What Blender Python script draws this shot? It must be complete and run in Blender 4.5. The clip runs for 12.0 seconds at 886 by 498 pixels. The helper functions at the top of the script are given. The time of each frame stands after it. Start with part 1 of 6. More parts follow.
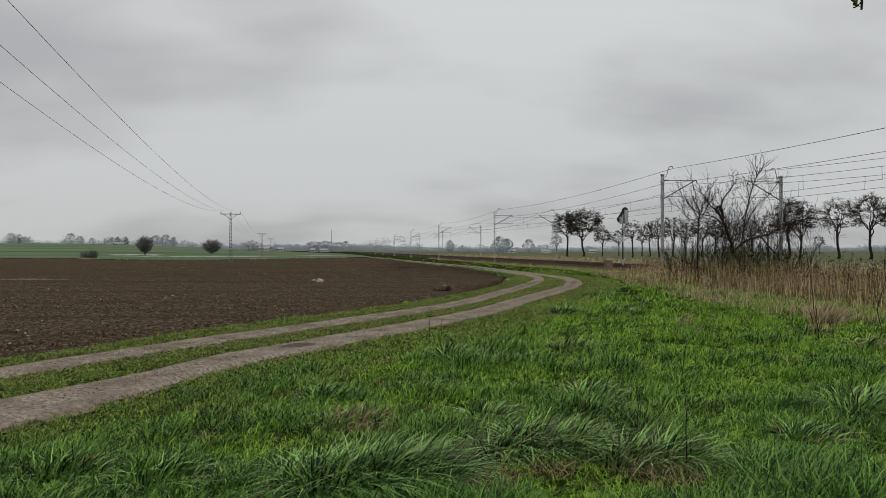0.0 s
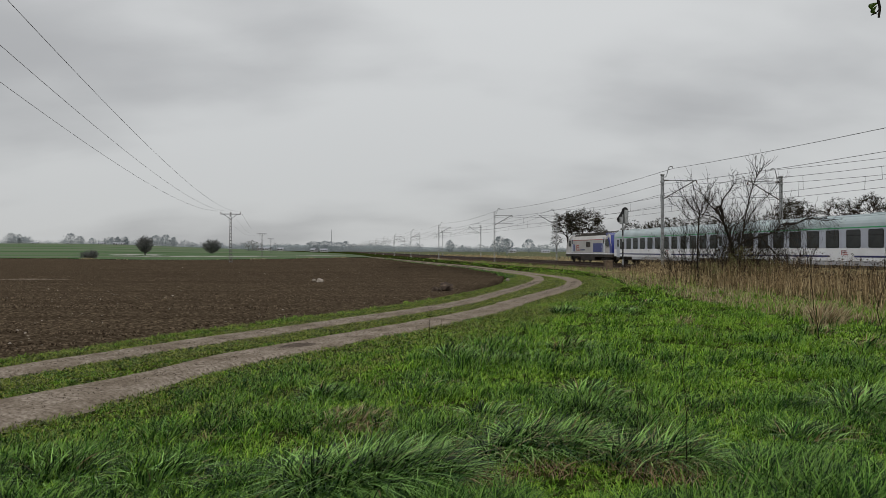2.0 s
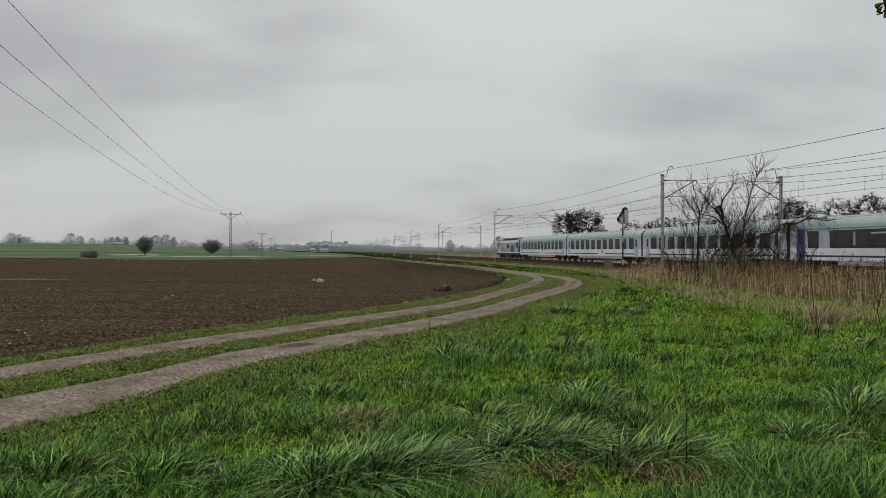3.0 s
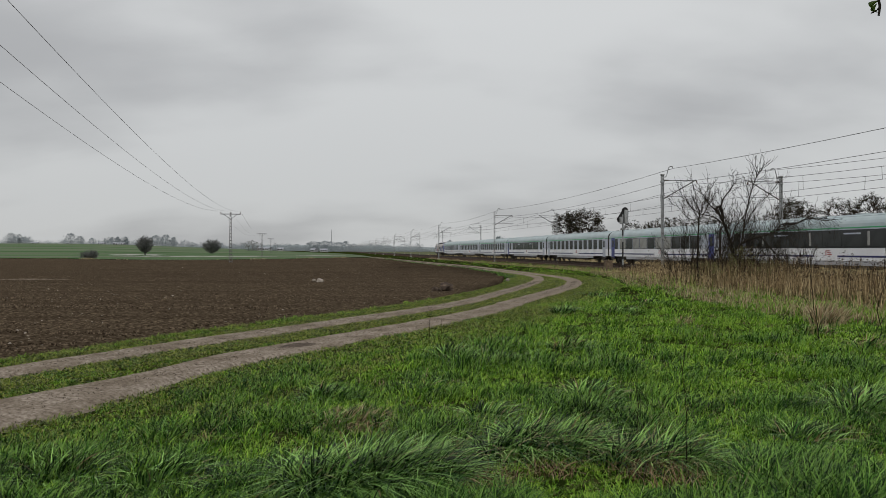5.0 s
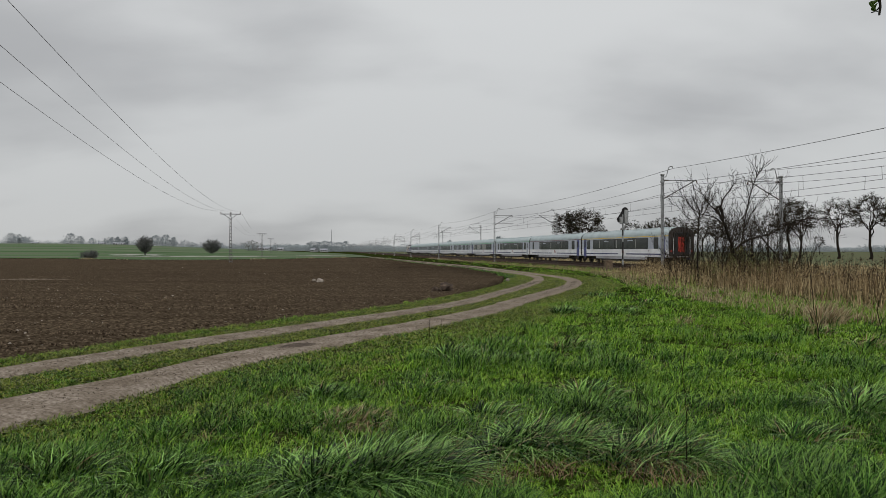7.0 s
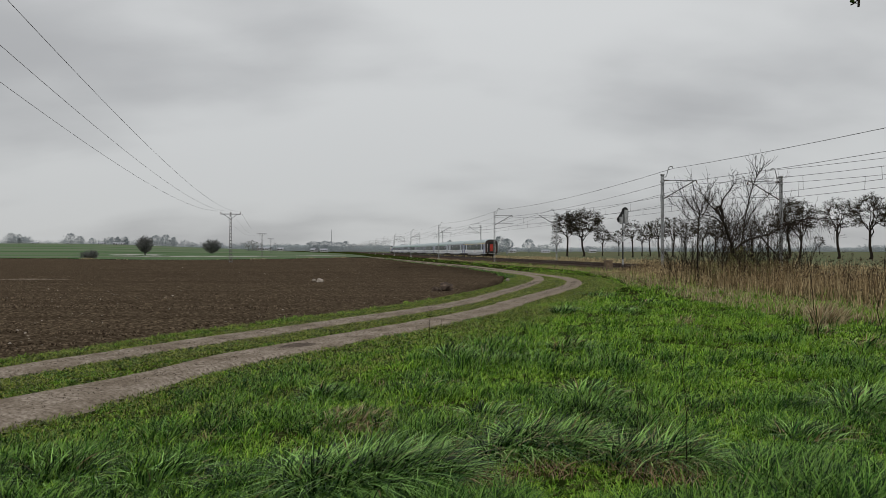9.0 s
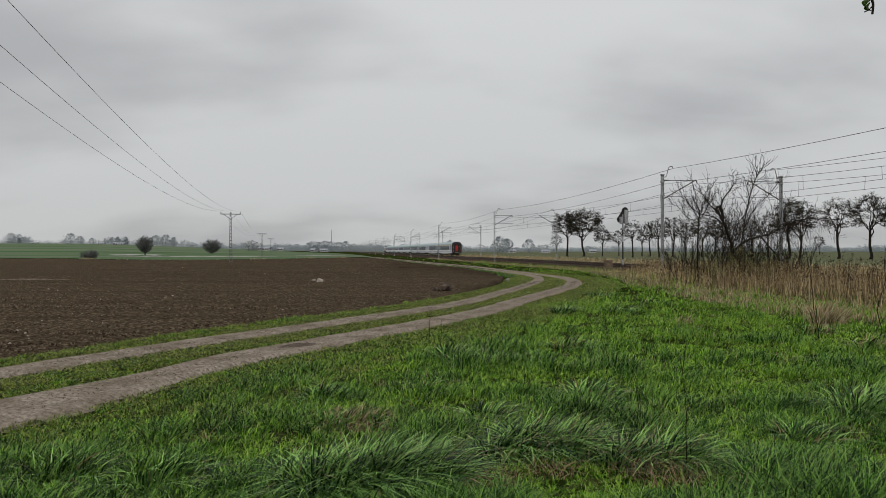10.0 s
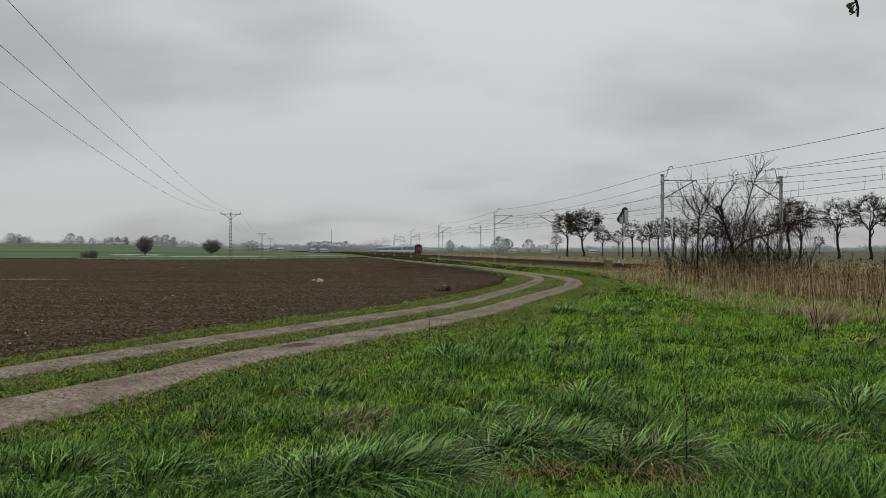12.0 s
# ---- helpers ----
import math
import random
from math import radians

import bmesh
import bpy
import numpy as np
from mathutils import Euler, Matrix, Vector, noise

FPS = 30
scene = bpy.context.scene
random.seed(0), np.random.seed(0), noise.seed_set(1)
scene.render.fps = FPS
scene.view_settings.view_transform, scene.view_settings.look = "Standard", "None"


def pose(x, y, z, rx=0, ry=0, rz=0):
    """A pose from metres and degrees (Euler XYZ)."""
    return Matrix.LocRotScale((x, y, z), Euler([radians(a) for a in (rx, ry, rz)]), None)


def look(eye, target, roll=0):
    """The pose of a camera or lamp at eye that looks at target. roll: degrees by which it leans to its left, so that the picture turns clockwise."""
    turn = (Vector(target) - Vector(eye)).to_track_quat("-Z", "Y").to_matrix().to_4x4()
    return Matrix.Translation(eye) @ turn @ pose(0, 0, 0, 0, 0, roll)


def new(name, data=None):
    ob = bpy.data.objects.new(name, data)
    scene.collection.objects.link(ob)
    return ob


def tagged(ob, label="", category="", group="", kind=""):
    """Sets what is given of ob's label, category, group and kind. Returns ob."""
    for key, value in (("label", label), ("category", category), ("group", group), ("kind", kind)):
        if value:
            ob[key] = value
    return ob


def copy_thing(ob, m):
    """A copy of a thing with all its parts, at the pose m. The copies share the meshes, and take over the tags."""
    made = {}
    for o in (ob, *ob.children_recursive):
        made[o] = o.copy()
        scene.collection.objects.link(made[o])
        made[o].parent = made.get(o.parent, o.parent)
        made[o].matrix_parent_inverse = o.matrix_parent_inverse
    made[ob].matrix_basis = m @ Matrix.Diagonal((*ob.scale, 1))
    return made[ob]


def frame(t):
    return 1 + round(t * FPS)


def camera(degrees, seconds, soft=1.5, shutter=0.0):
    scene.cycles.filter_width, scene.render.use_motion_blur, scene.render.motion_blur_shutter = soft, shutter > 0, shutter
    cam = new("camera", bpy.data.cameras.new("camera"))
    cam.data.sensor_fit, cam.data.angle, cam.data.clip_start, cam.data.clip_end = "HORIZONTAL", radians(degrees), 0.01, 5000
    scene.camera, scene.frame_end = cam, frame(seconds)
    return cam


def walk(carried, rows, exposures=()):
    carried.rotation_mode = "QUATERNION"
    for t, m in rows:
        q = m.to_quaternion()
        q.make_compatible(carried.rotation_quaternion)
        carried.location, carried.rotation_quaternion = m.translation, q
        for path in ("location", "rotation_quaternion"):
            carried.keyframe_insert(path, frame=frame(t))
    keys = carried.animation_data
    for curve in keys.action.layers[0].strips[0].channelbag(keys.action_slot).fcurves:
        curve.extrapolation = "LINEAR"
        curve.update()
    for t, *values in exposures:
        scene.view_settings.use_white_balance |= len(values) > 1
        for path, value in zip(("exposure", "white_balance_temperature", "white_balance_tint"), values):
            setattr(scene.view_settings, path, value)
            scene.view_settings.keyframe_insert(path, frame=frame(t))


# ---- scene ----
TURN = 8.885                                   # heading of the railway, degrees left of straight ahead
EYE = (0.0, 0.0, 1.8)
DRIFT = math.tan(radians(0.11))
cam = camera(62.0, 12.0, soft=0.55)
walk(cam, [(0.0, look(EYE, (0, 100, 1.8 + 100 * DRIFT))), (12.0, look(EYE, (0, 100, 1.8 + 100 * DRIFT)))])

# ---- light: an overcast spring sky and a weak, wide sun ----
SUN_ELEVATION, SUN_AZIMUTH = radians(48), radians(200)
world = bpy.data.worlds.new("overcast_sky")
scene.world = world
world.use_nodes = True
wn, wl = world.node_tree.nodes, world.node_tree.links
wn.clear()
w_out, w_bg = wn.new("ShaderNodeOutputWorld"), wn.new("ShaderNodeBackground")
w_sky, w_co = wn.new("ShaderNodeTexSky"), wn.new("ShaderNodeTexCoord")
w_sky.sky_type, w_sky.sun_disc = "NISHITA", False
w_sky.sun_elevation, w_sky.sun_rotation = SUN_ELEVATION, SUN_AZIMUTH
w_sep = wn.new("ShaderNodeSeparateXYZ")
wl.new(w_co.outputs["Generated"], w_sep.inputs[0])


def wmath(op, a, b):
    n = wn.new("ShaderNodeMath")
    n.operation = op
    for i, v in enumerate((a, b)):
        if isinstance(v, (int, float)):
            n.inputs[i].default_value = v
        else:
            wl.new(v, n.inputs[i])
    return n.outputs[0]


# the cloud deck is a flat layer: its coordinates are the direction divided by its height
w_up = wmath("ADD", wmath("MAXIMUM", w_sep.outputs["Z"], 0.0), 0.34)
w_flat = wn.new("ShaderNodeCombineXYZ")
wl.new(wmath("DIVIDE", w_sep.outputs["X"], w_up), w_flat.inputs[0])
wl.new(wmath("DIVIDE", w_sep.outputs["Y"], w_up), w_flat.inputs[1])


def wnoise(scale, detail, rough, distort, off):
    m = wn.new("ShaderNodeMapping")
    m.inputs["Location"].default_value = off
    m.inputs["Rotation"].default_value = (0, 0, radians(-14))
    m.inputs["Scale"].default_value = (0.75, 1.25, 1)
    n = wn.new("ShaderNodeTexNoise")
    n.inputs["Scale"].default_value, n.inputs["Detail"].default_value = scale, detail
    n.inputs["Roughness"].default_value, n.inputs["Distortion"].default_value = rough, distort
    wl.new(w_flat.outputs[0], m.inputs[0])
    wl.new(m.outputs[0], n.inputs["Vector"])
    return n.outputs["Fac"]


w_cloud = wmath("ADD", wmath("MULTIPLY", wnoise(1.25, 3.0, 0.45, 0.2, (2.3, 0.9, 0)), 0.82), wmath("MULTIPLY", wnoise(4.5, 5.0, 0.5, 0.2, (0.4, 6.2, 0)), 0.18))
w_ramp = wn.new("ShaderNodeValToRGB")
w_ramp.color_ramp.interpolation = "EASE"
w_ramp.color_ramp.elements[0].position, w_ramp.color_ramp.elements[0].color = 0.30, (0.46, 0.468, 0.478, 1)
w_ramp.color_ramp.elements[1].position, w_ramp.color_ramp.elements[1].color = 0.58, (0.67, 0.683, 0.687, 1)
wl.new(w_cloud, w_ramp.inputs[0])
w_dim = wn.new("ShaderNodeVectorMath")
w_dim.operation = "SCALE"
w_dim.inputs["Scale"].default_value = 0.06
wl.new(w_sky.outputs[0], w_dim.inputs[0])
w_mix = wn.new("ShaderNodeMix")
w_mix.data_type = "RGBA"
w_mix.inputs["Factor"].default_value = 0.94
wl.new(w_dim.outputs[0], w_mix.inputs[6])
wl.new(w_ramp.outputs[0], w_mix.inputs[7])
wl.new(w_mix.outputs[2], w_bg.inputs["Color"])
w_low = wn.new("ShaderNodeMapRange")           # the deck is a little darker towards the horizon
w_low.inputs["From Max"].default_value, w_low.inputs["To Min"].default_value, w_low.inputs["To Max"].default_value = 0.30, 0.83, 1.0
wl.new(w_sep.outputs["Z"], w_low.inputs[0])
wl.new(w_low.outputs[0], w_bg.inputs["Strength"])
wl.new(w_bg.outputs[0], w_out.inputs[0])

sun = new("sun", bpy.data.lights.new("sun", "SUN"))
sun.data.energy, sun.data.angle, sun.data.color = 1.4, radians(30), (1.0, 0.96, 0.9)
sun.matrix_world = look((0, 0, 60), (60 * math.cos(SUN_ELEVATION) * math.sin(radians(20)), 60 * math.cos(SUN_ELEVATION) * math.cos(radians(20)), 60 - 60 * math.sin(SUN_ELEVATION)))
scene.view_settings.exposure = 0.0


# ---- materials ----
def material(name, colours, scale=1.0, rough=0.8, metal=0.0, bump=0.0, bump_scale=None, island=0.0, obj=0.0, stain=0.0, stain_scale=0.3, stain_colour=(0.1, 0.08, 0.06), stain_stretch=None, detail=5.0, stretch=(1, 1, 1), spec=0.3):
    """Noise between colours, a second larger stain, fine relief, and a random shift by island or by object."""
    m = bpy.data.materials.new(name)
    m.use_nodes = True
    n, l = m.node_tree.nodes, m.node_tree.links
    b = n["Principled BSDF"]
    co, mp, tx, rp = n.new("ShaderNodeTexCoord"), n.new("ShaderNodeMapping"), n.new("ShaderNodeTexNoise"), n.new("ShaderNodeValToRGB")
    mp.inputs["Scale"].default_value = stretch
    l.new(co.outputs["Object"], mp.inputs[0])
    l.new(mp.outputs[0], tx.inputs["Vector"])
    tx.inputs["Scale"].default_value, tx.inputs["Detail"].default_value, tx.inputs["Roughness"].default_value = scale, detail, 0.6
    e = rp.color_ramp.elements
    for i, c in enumerate(colours):
        pos = 0.32 + 0.36 * i / max(1, len(colours) - 1)
        x = e[i] if i < 2 else e.new(pos)
        x.position, x.color = pos, (*c, 1)
    fac = tx.outputs["Fac"]
    if island or obj:
        g = n.new("ShaderNodeNewGeometry" if island else "ShaderNodeObjectInfo")
        r = g.outputs["Random Per Island" if island else "Random"]
        k = island or obj
        ma = n.new("ShaderNodeMath")
        ma.operation = "MULTIPLY_ADD"
        l.new(r, ma.inputs[0])
        ma.inputs[1].default_value, ma.inputs[2].default_value = k, -k / 2
        ad = n.new("ShaderNodeMath")
        ad.operation = "ADD"
        l.new(ma.outputs[0], ad.inputs[0])
        l.new(fac, ad.inputs[1])
        fac = ad.outputs[0]
    l.new(fac, rp.inputs[0])
    colour = rp.outputs[0]
    if stain:
        t2, mr, mx = n.new("ShaderNodeTexNoise"), n.new("ShaderNodeMapRange"), n.new("ShaderNodeMix")
        if stain_stretch:
            sm = n.new("ShaderNodeMapping")
            sm.inputs["Scale"].default_value = stain_stretch
            l.new(co.outputs["Object"], sm.inputs[0])
            l.new(sm.outputs[0], t2.inputs["Vector"])
        else:
            l.new(co.outputs["Object"], t2.inputs["Vector"])
        t2.inputs["Scale"].default_value, t2.inputs["Detail"].default_value = stain_scale, 4.0
        mr.inputs["From Min"].default_value, mr.inputs["From Max"].default_value = 0.42, 0.66
        mr.inputs["To Max"].default_value = stain
        l.new(t2.outputs["Fac"], mr.inputs[0])
        mx.data_type = "RGBA"
        l.new(mr.outputs[0], mx.inputs["Factor"])
        l.new(colour, mx.inputs[6])
        mx.inputs[7].default_value = (*stain_colour, 1)
        colour = mx.outputs[2]
    l.new(colour, b.inputs["Base Color"])
    b.inputs["Roughness"].default_value, b.inputs["Metallic"].default_value = rough, metal
    b.inputs["Specular IOR Level"].default_value = spec
    if bump:
        bt, bn = n.new("ShaderNodeTexNoise"), n.new("ShaderNodeBump")
        l.new(co.outputs["Object"], bt.inputs["Vector"])
        bt.inputs["Scale"].default_value, bt.inputs["Detail"].default_value = bump_scale or scale * 3, 6.0
        bn.inputs["Strength"].default_value, bn.inputs["Distance"].default_value = 0.8, bump
        l.new(bt.outputs["Fac"], bn.inputs["Height"])
        l.new(bn.outputs[0], b.inputs["Normal"])
    return m


M = {}
def leafy(name, colours, scale=0.4, island=0.5, through_share=0.12, rough=0.45, patch=(0.1, 0.15, 0.03), patch_share=0.3, patch_scale=0.3, spec=0.3):
    """A thin blade or leaf: coloured by place and by island, with some light passing through it."""
    m = material(name, colours, scale, rough, island=island, stain=patch_share, stain_scale=patch_scale, stain_colour=patch, spec=spec)
    n, l = m.node_tree.nodes, m.node_tree.links
    b, out = n["Principled BSDF"], n["Material Output"]
    tr, mx = n.new("ShaderNodeBsdfTranslucent"), n.new("ShaderNodeMixShader")
    l.new(b.inputs["Base Color"].links[0].from_socket, tr.inputs["Color"])
    mx.inputs[0].default_value = through_share
    l.new(b.outputs[0], mx.inputs[1])
    l.new(tr.outputs[0], mx.inputs[2])
    l.new(mx.outputs[0], out.inputs["Surface"])
    return m


M["turf"] = material("turf", [(0.006, 0.011, 0.002), (0.018, 0.030, 0.006), (0.055, 0.058, 0.020)], 4.0, 0.95, bump=0.06, bump_scale=9, stain=0.4, stain_scale=0.4, stain_colour=(0.034, 0.030, 0.012), spec=0.0)
M["green_field"] = material("winter_wheat", [(0.050, 0.105, 0.040), (0.092, 0.150, 0.075), (0.17, 0.175, 0.13)], 0.02, 0.95, bump=0.05, bump_scale=4, stain=0.8, stain_scale=0.012, stain_colour=(0.15, 0.155, 0.12), stain_stretch=(0.25, 2.2, 1), stretch=(0.15, 2.5, 1), spec=0.0)
M["dry_meadow"] = material("dry_meadow", [(0.085, 0.090, 0.052), (0.13, 0.125, 0.080), (0.085, 0.115, 0.060)], 0.05, 0.95, bump=0.08, bump_scale=3, stain=0.6, stain_scale=0.02, stain_colour=(0.09, 0.13, 0.07), stretch=(0.5, 1.6, 1), spec=0.0)
M["soil"] = material("ploughed_soil", [(0.012, 0.009, 0.007), (0.072, 0.054, 0.036), (0.18, 0.140, 0.096)], 14.0, 0.95, bump=0.10, bump_scale=16, stain=0.42, stain_scale=0.5, stain_colour=(0.036, 0.026, 0.018), stain_stretch=(0.06, 1.0, 1.0), detail=8, stretch=(0.7, 1.1, 1), spec=0.0)
M["clod"] = material("crumbled_clods", [(0.018, 0.013, 0.009), (0.070, 0.052, 0.036), (0.17, 0.13, 0.09)], 3.0, 0.95, island=0.7, spec=0.0)
M["gravel"] = material("road_gravel", [(0.045, 0.036, 0.028), (0.13, 0.107, 0.085), (0.30, 0.26, 0.22)], 3.0, 0.95, island=0.8, spec=0.0)
M["dirt"] = material("packed_dirt", [(0.105, 0.084, 0.066), (0.245, 0.206, 0.168), (0.38, 0.33, 0.28)], 18.0, 0.95, bump=0.014, bump_scale=60, stain=0.6, stain_scale=1.3, stain_colour=(0.11, 0.085, 0.06), detail=12, spec=0.0)
M["ballast"] = material("rusty_ballast", [(0.022, 0.015, 0.012), (0.055, 0.038, 0.029), (0.11, 0.085, 0.068)], 5, 0.95, bump=0.05, bump_scale=18, stain=0.4, stain_scale=0.4, stain_colour=(0.05, 0.03, 0.02), spec=0.0)
M["rail"] = material("rusty_rail", [(0.03, 0.017, 0.012), (0.07, 0.038, 0.026)], 3, 0.7, 0.3)
M["railtop"] = material("polished_rail_head", [(0.16, 0.14, 0.125), (0.24, 0.22, 0.20)], 3, 0.5, 0.8)
M["concrete"] = material("weathered_concrete", [(0.26, 0.25, 0.23), (0.36, 0.35, 0.33)], 4, 0.9, bump=0.004, stain=0.4, stain_scale=1.2, stain_colour=(0.16, 0.15, 0.13))
M["pole"] = material("old_lattice_concrete", [(0.10, 0.10, 0.10), (0.17, 0.165, 0.16)], 4, 0.9, stain=0.4, stain_scale=1.2, stain_colour=(0.08, 0.075, 0.07))
M["galv"] = material("galvanised_steel", [(0.24, 0.25, 0.255), (0.40, 0.415, 0.42)], 3, 0.5, 0.2, stain=0.6, stain_scale=1.8, stain_colour=(0.15, 0.14, 0.13))
M["dark_steel"] = material("dark_steel", [(0.012, 0.012, 0.013), (0.03, 0.029, 0.028)], 5, 0.6, 0.2)
M["wire"] = material("tarnished_wire", [(0.02, 0.02, 0.02), (0.035, 0.034, 0.032)], 5, 0.7, 0.0)
M["insulator"] = material("brown_porcelain", [(0.06, 0.03, 0.02), (0.10, 0.05, 0.03)], 4, 0.3)
M["grass"] = leafy("grass_blades", [(0.014, 0.052, 0.003), (0.070, 0.200, 0.010), (0.140, 0.320, 0.020), (0.30, 0.48, 0.06)], 0.8, 0.8, 0.12, 0.5, patch=(0.17, 0.31, 0.024), patch_share=0.5, patch_scale=0.22, spec=0.12)
M["tussock"] = leafy("tussock_blades", [(0.002, 0.010, 0.001), (0.009, 0.044, 0.004), (0.034, 0.125, 0.014), (0.29, 0.50, 0.13)], 1.2, 0.95, 0.04, 0.5, patch=(0.025, 0.10, 0.014), spec=0.14)
# blades toned darker than the other grass for the shade in its gaps
M["long_grass"] = leafy("dark_grass_gap_shade", [(0.003, 0.014, 0.002), (0.012, 0.054, 0.004), (0.040, 0.128, 0.011), (0.18, 0.33, 0.06)], 1.0, 0.9, 0.06, 0.5, patch=(0.045, 0.13, 0.014), spec=0.12)
M["verge"] = leafy("short_verge_grass", [(0.04, 0.065, 0.012), (0.13, 0.20, 0.026), (0.27, 0.33, 0.07)], 1.5, 0.7, patch=(0.14, 0.13, 0.05), patch_share=0.4, patch_scale=0.9, spec=0.1)
M["creeper"] = leafy("creeping_weed_leaves", [(0.024, 0.040, 0.008), (0.11, 0.155, 0.024), (0.27, 0.30, 0.065)], 2.5, 0.85, patch=(0.10, 0.085, 0.03), patch_share=0.5, patch_scale=0.7, spec=0.06)
M["mud"] = material("dark_mud", [(0.03, 0.022, 0.016), (0.075, 0.056, 0.042), (0.14, 0.11, 0.085)], 9.0, 0.8, bump=0.03, bump_scale=30, spec=0.1)
M["sleeper"] = material("stained_sleeper", [(0.06, 0.048, 0.038), (0.11, 0.088, 0.07)], 3, 0.95, spec=0.0)
M["bramble"] = leafy("bramble_leaves", [(0.08, 0.056, 0.032), (0.20, 0.150, 0.08), (0.20, 0.21, 0.08)], 2.0, 0.9, patch=(0.08, 0.05, 0.03), spec=0.05)
M["brown_reed"] = leafy("brown_weed_stems", [(0.050, 0.036, 0.022), (0.16, 0.112, 0.060), (0.36, 0.26, 0.14)], 0.5, 0.9, 0.05, 0.9, patch=(0.075, 0.052, 0.030), patch_share=0.4, patch_scale=0.3, spec=0.03)
M["dry_streak"] = material("dried_soil", [(0.14, 0.112, 0.088), (0.25, 0.21, 0.17)], 6.0, 0.95, bump=0.05, bump_scale=16, spec=0.0)
M["arm"] = material("weathered_arm_steel", [(0.10, 0.10, 0.10), (0.19, 0.19, 0.185)], 3, 0.6, 0.2)
M["wet_strip"] = material("pale_wet_stubble", [(0.26, 0.27, 0.23), (0.40, 0.40, 0.36)], 0.3, 0.9, spec=0.1)
M["dry"] = leafy("dry_grass", [(0.17, 0.12, 0.065), (0.32, 0.25, 0.14), (0.50, 0.42, 0.27)], 0.6, 0.6, 0.15, 0.8, patch=(0.30, 0.23, 0.13), spec=0.1)
M["rusty_stalk"] = material("brown_dead_leaves", [(0.06, 0.038, 0.022), (0.17, 0.110, 0.062), (0.34, 0.25, 0.15)], 0.6, 0.85, island=0.8, spec=0.0)
M["reed"] = leafy("dry_reeds", [(0.10, 0.070, 0.036), (0.36, 0.265, 0.14), (0.66, 0.53, 0.31)], 0.35, 0.9, 0.1, 0.85, patch=(0.13, 0.085, 0.045), patch_share=0.4, patch_scale=0.22, spec=0.05)
M["seed"] = material("dark_seed_heads", [(0.026, 0.019, 0.013), (0.075, 0.052, 0.034)], 2, 0.9, island=0.4, spec=0.0)
M["bark"] = material("dark_bark", [(0.012, 0.010, 0.008), (0.032, 0.027, 0.022)], 3, 0.95, bump=0.01, island=0.3, spec=0.0)
M["twig"] = material("bare_twigs", [(0.018, 0.014, 0.011), (0.055, 0.043, 0.034)], 2, 0.95, island=0.4, spec=0.0)
M["bud"] = material("spring_buds", [(0.016, 0.018, 0.010), (0.04, 0.045, 0.02)], 2, 0.9, island=0.5, spec=0.0)
M["leaf"] = leafy("fresh_leaf", [(0.05, 0.10, 0.012), (0.12, 0.20, 0.03)], 40, 0.2, 0.4)
# pale blue-grey holds the distance haze in the base colour; half translucent to soften
M["far_twig"] = leafy("haze_tinted_far_crowns", [(0.25, 0.285, 0.305), (0.29, 0.325, 0.345), (0.34, 0.37, 0.385)], 0.02, 0.3, 0.5, 1.0, patch_share=0.0, spec=0.0)
# the ridge's pale blue is aerial haze mixed into its colour
M["ridge"] = material("haze_tinted_ridge", [(0.34, 0.385, 0.41), (0.40, 0.44, 0.46)], 0.004, 1.0, spec=0.0)
# twigs lightened to grey, standing in for haze at middle distance
M["mid_twig"] = leafy("haze_greyed_crowns", [(0.13, 0.135, 0.13), (0.21, 0.21, 0.20)], 0.4, 0.5, 0.4, 1.0, patch_share=0.0, spec=0.0)
M["plaster"] = material("pale_plaster", [(0.40, 0.41, 0.41), (0.50, 0.50, 0.50)], 0.6, 0.9)
M["tile"] = material("grey_brown_roof", [(0.24, 0.25, 0.28), (0.32, 0.33, 0.36)], 0.6, 0.9)
M["pale_stone"] = material("pale_stone", [(0.22, 0.19, 0.16), (0.40, 0.36, 0.32)], 5, 0.9, bump=0.01)
M["stone"] = material("field_stone", [(0.018, 0.013, 0.009), (0.060, 0.043, 0.032), (0.15, 0.11, 0.085)], 6, 0.9, bump=0.03)


# ---- building helpers ----
def part(name, bm, mat, parent, label=""):
    me = bpy.data.meshes.new(name)
    bm.to_mesh(me)
    bm.free()
    for x in (mat if isinstance(mat, (list, tuple)) else [mat]):
        me.materials.append(x)
    ob = new(name, me)
    ob.parent = parent
    return tagged(ob, label)


def share(name, me, parent, m):
    ob = new(name, me)
    ob.parent = parent
    ob.matrix_basis = m
    return ob


def empty(name, m, label, category, group="", kind=""):
    ob = new(name)
    ob.empty_display_size = 0.3
    ob.matrix_basis = m
    return tagged(ob, label, category, group, kind)


def tri_mesh(name, verts, tris, mat, smooth=False):
    """A mesh from arrays of vertices and triangles."""
    verts, tris = np.asarray(verts, np.float32), np.asarray(tris, np.int32)
    me = bpy.data.meshes.new(name)
    me.vertices.add(len(verts))
    me.vertices.foreach_set("co", verts.ravel())
    me.loops.add(tris.size)
    me.loops.foreach_set("vertex_index", tris.ravel())
    me.polygons.add(len(tris))
    me.polygons.foreach_set("loop_start", np.arange(0, tris.size, 3, dtype=np.int32))
    me.polygons.foreach_set("use_smooth", np.full(len(tris), smooth))
    me.materials.append(mat)
    me.update(calc_edges=True)
    return me


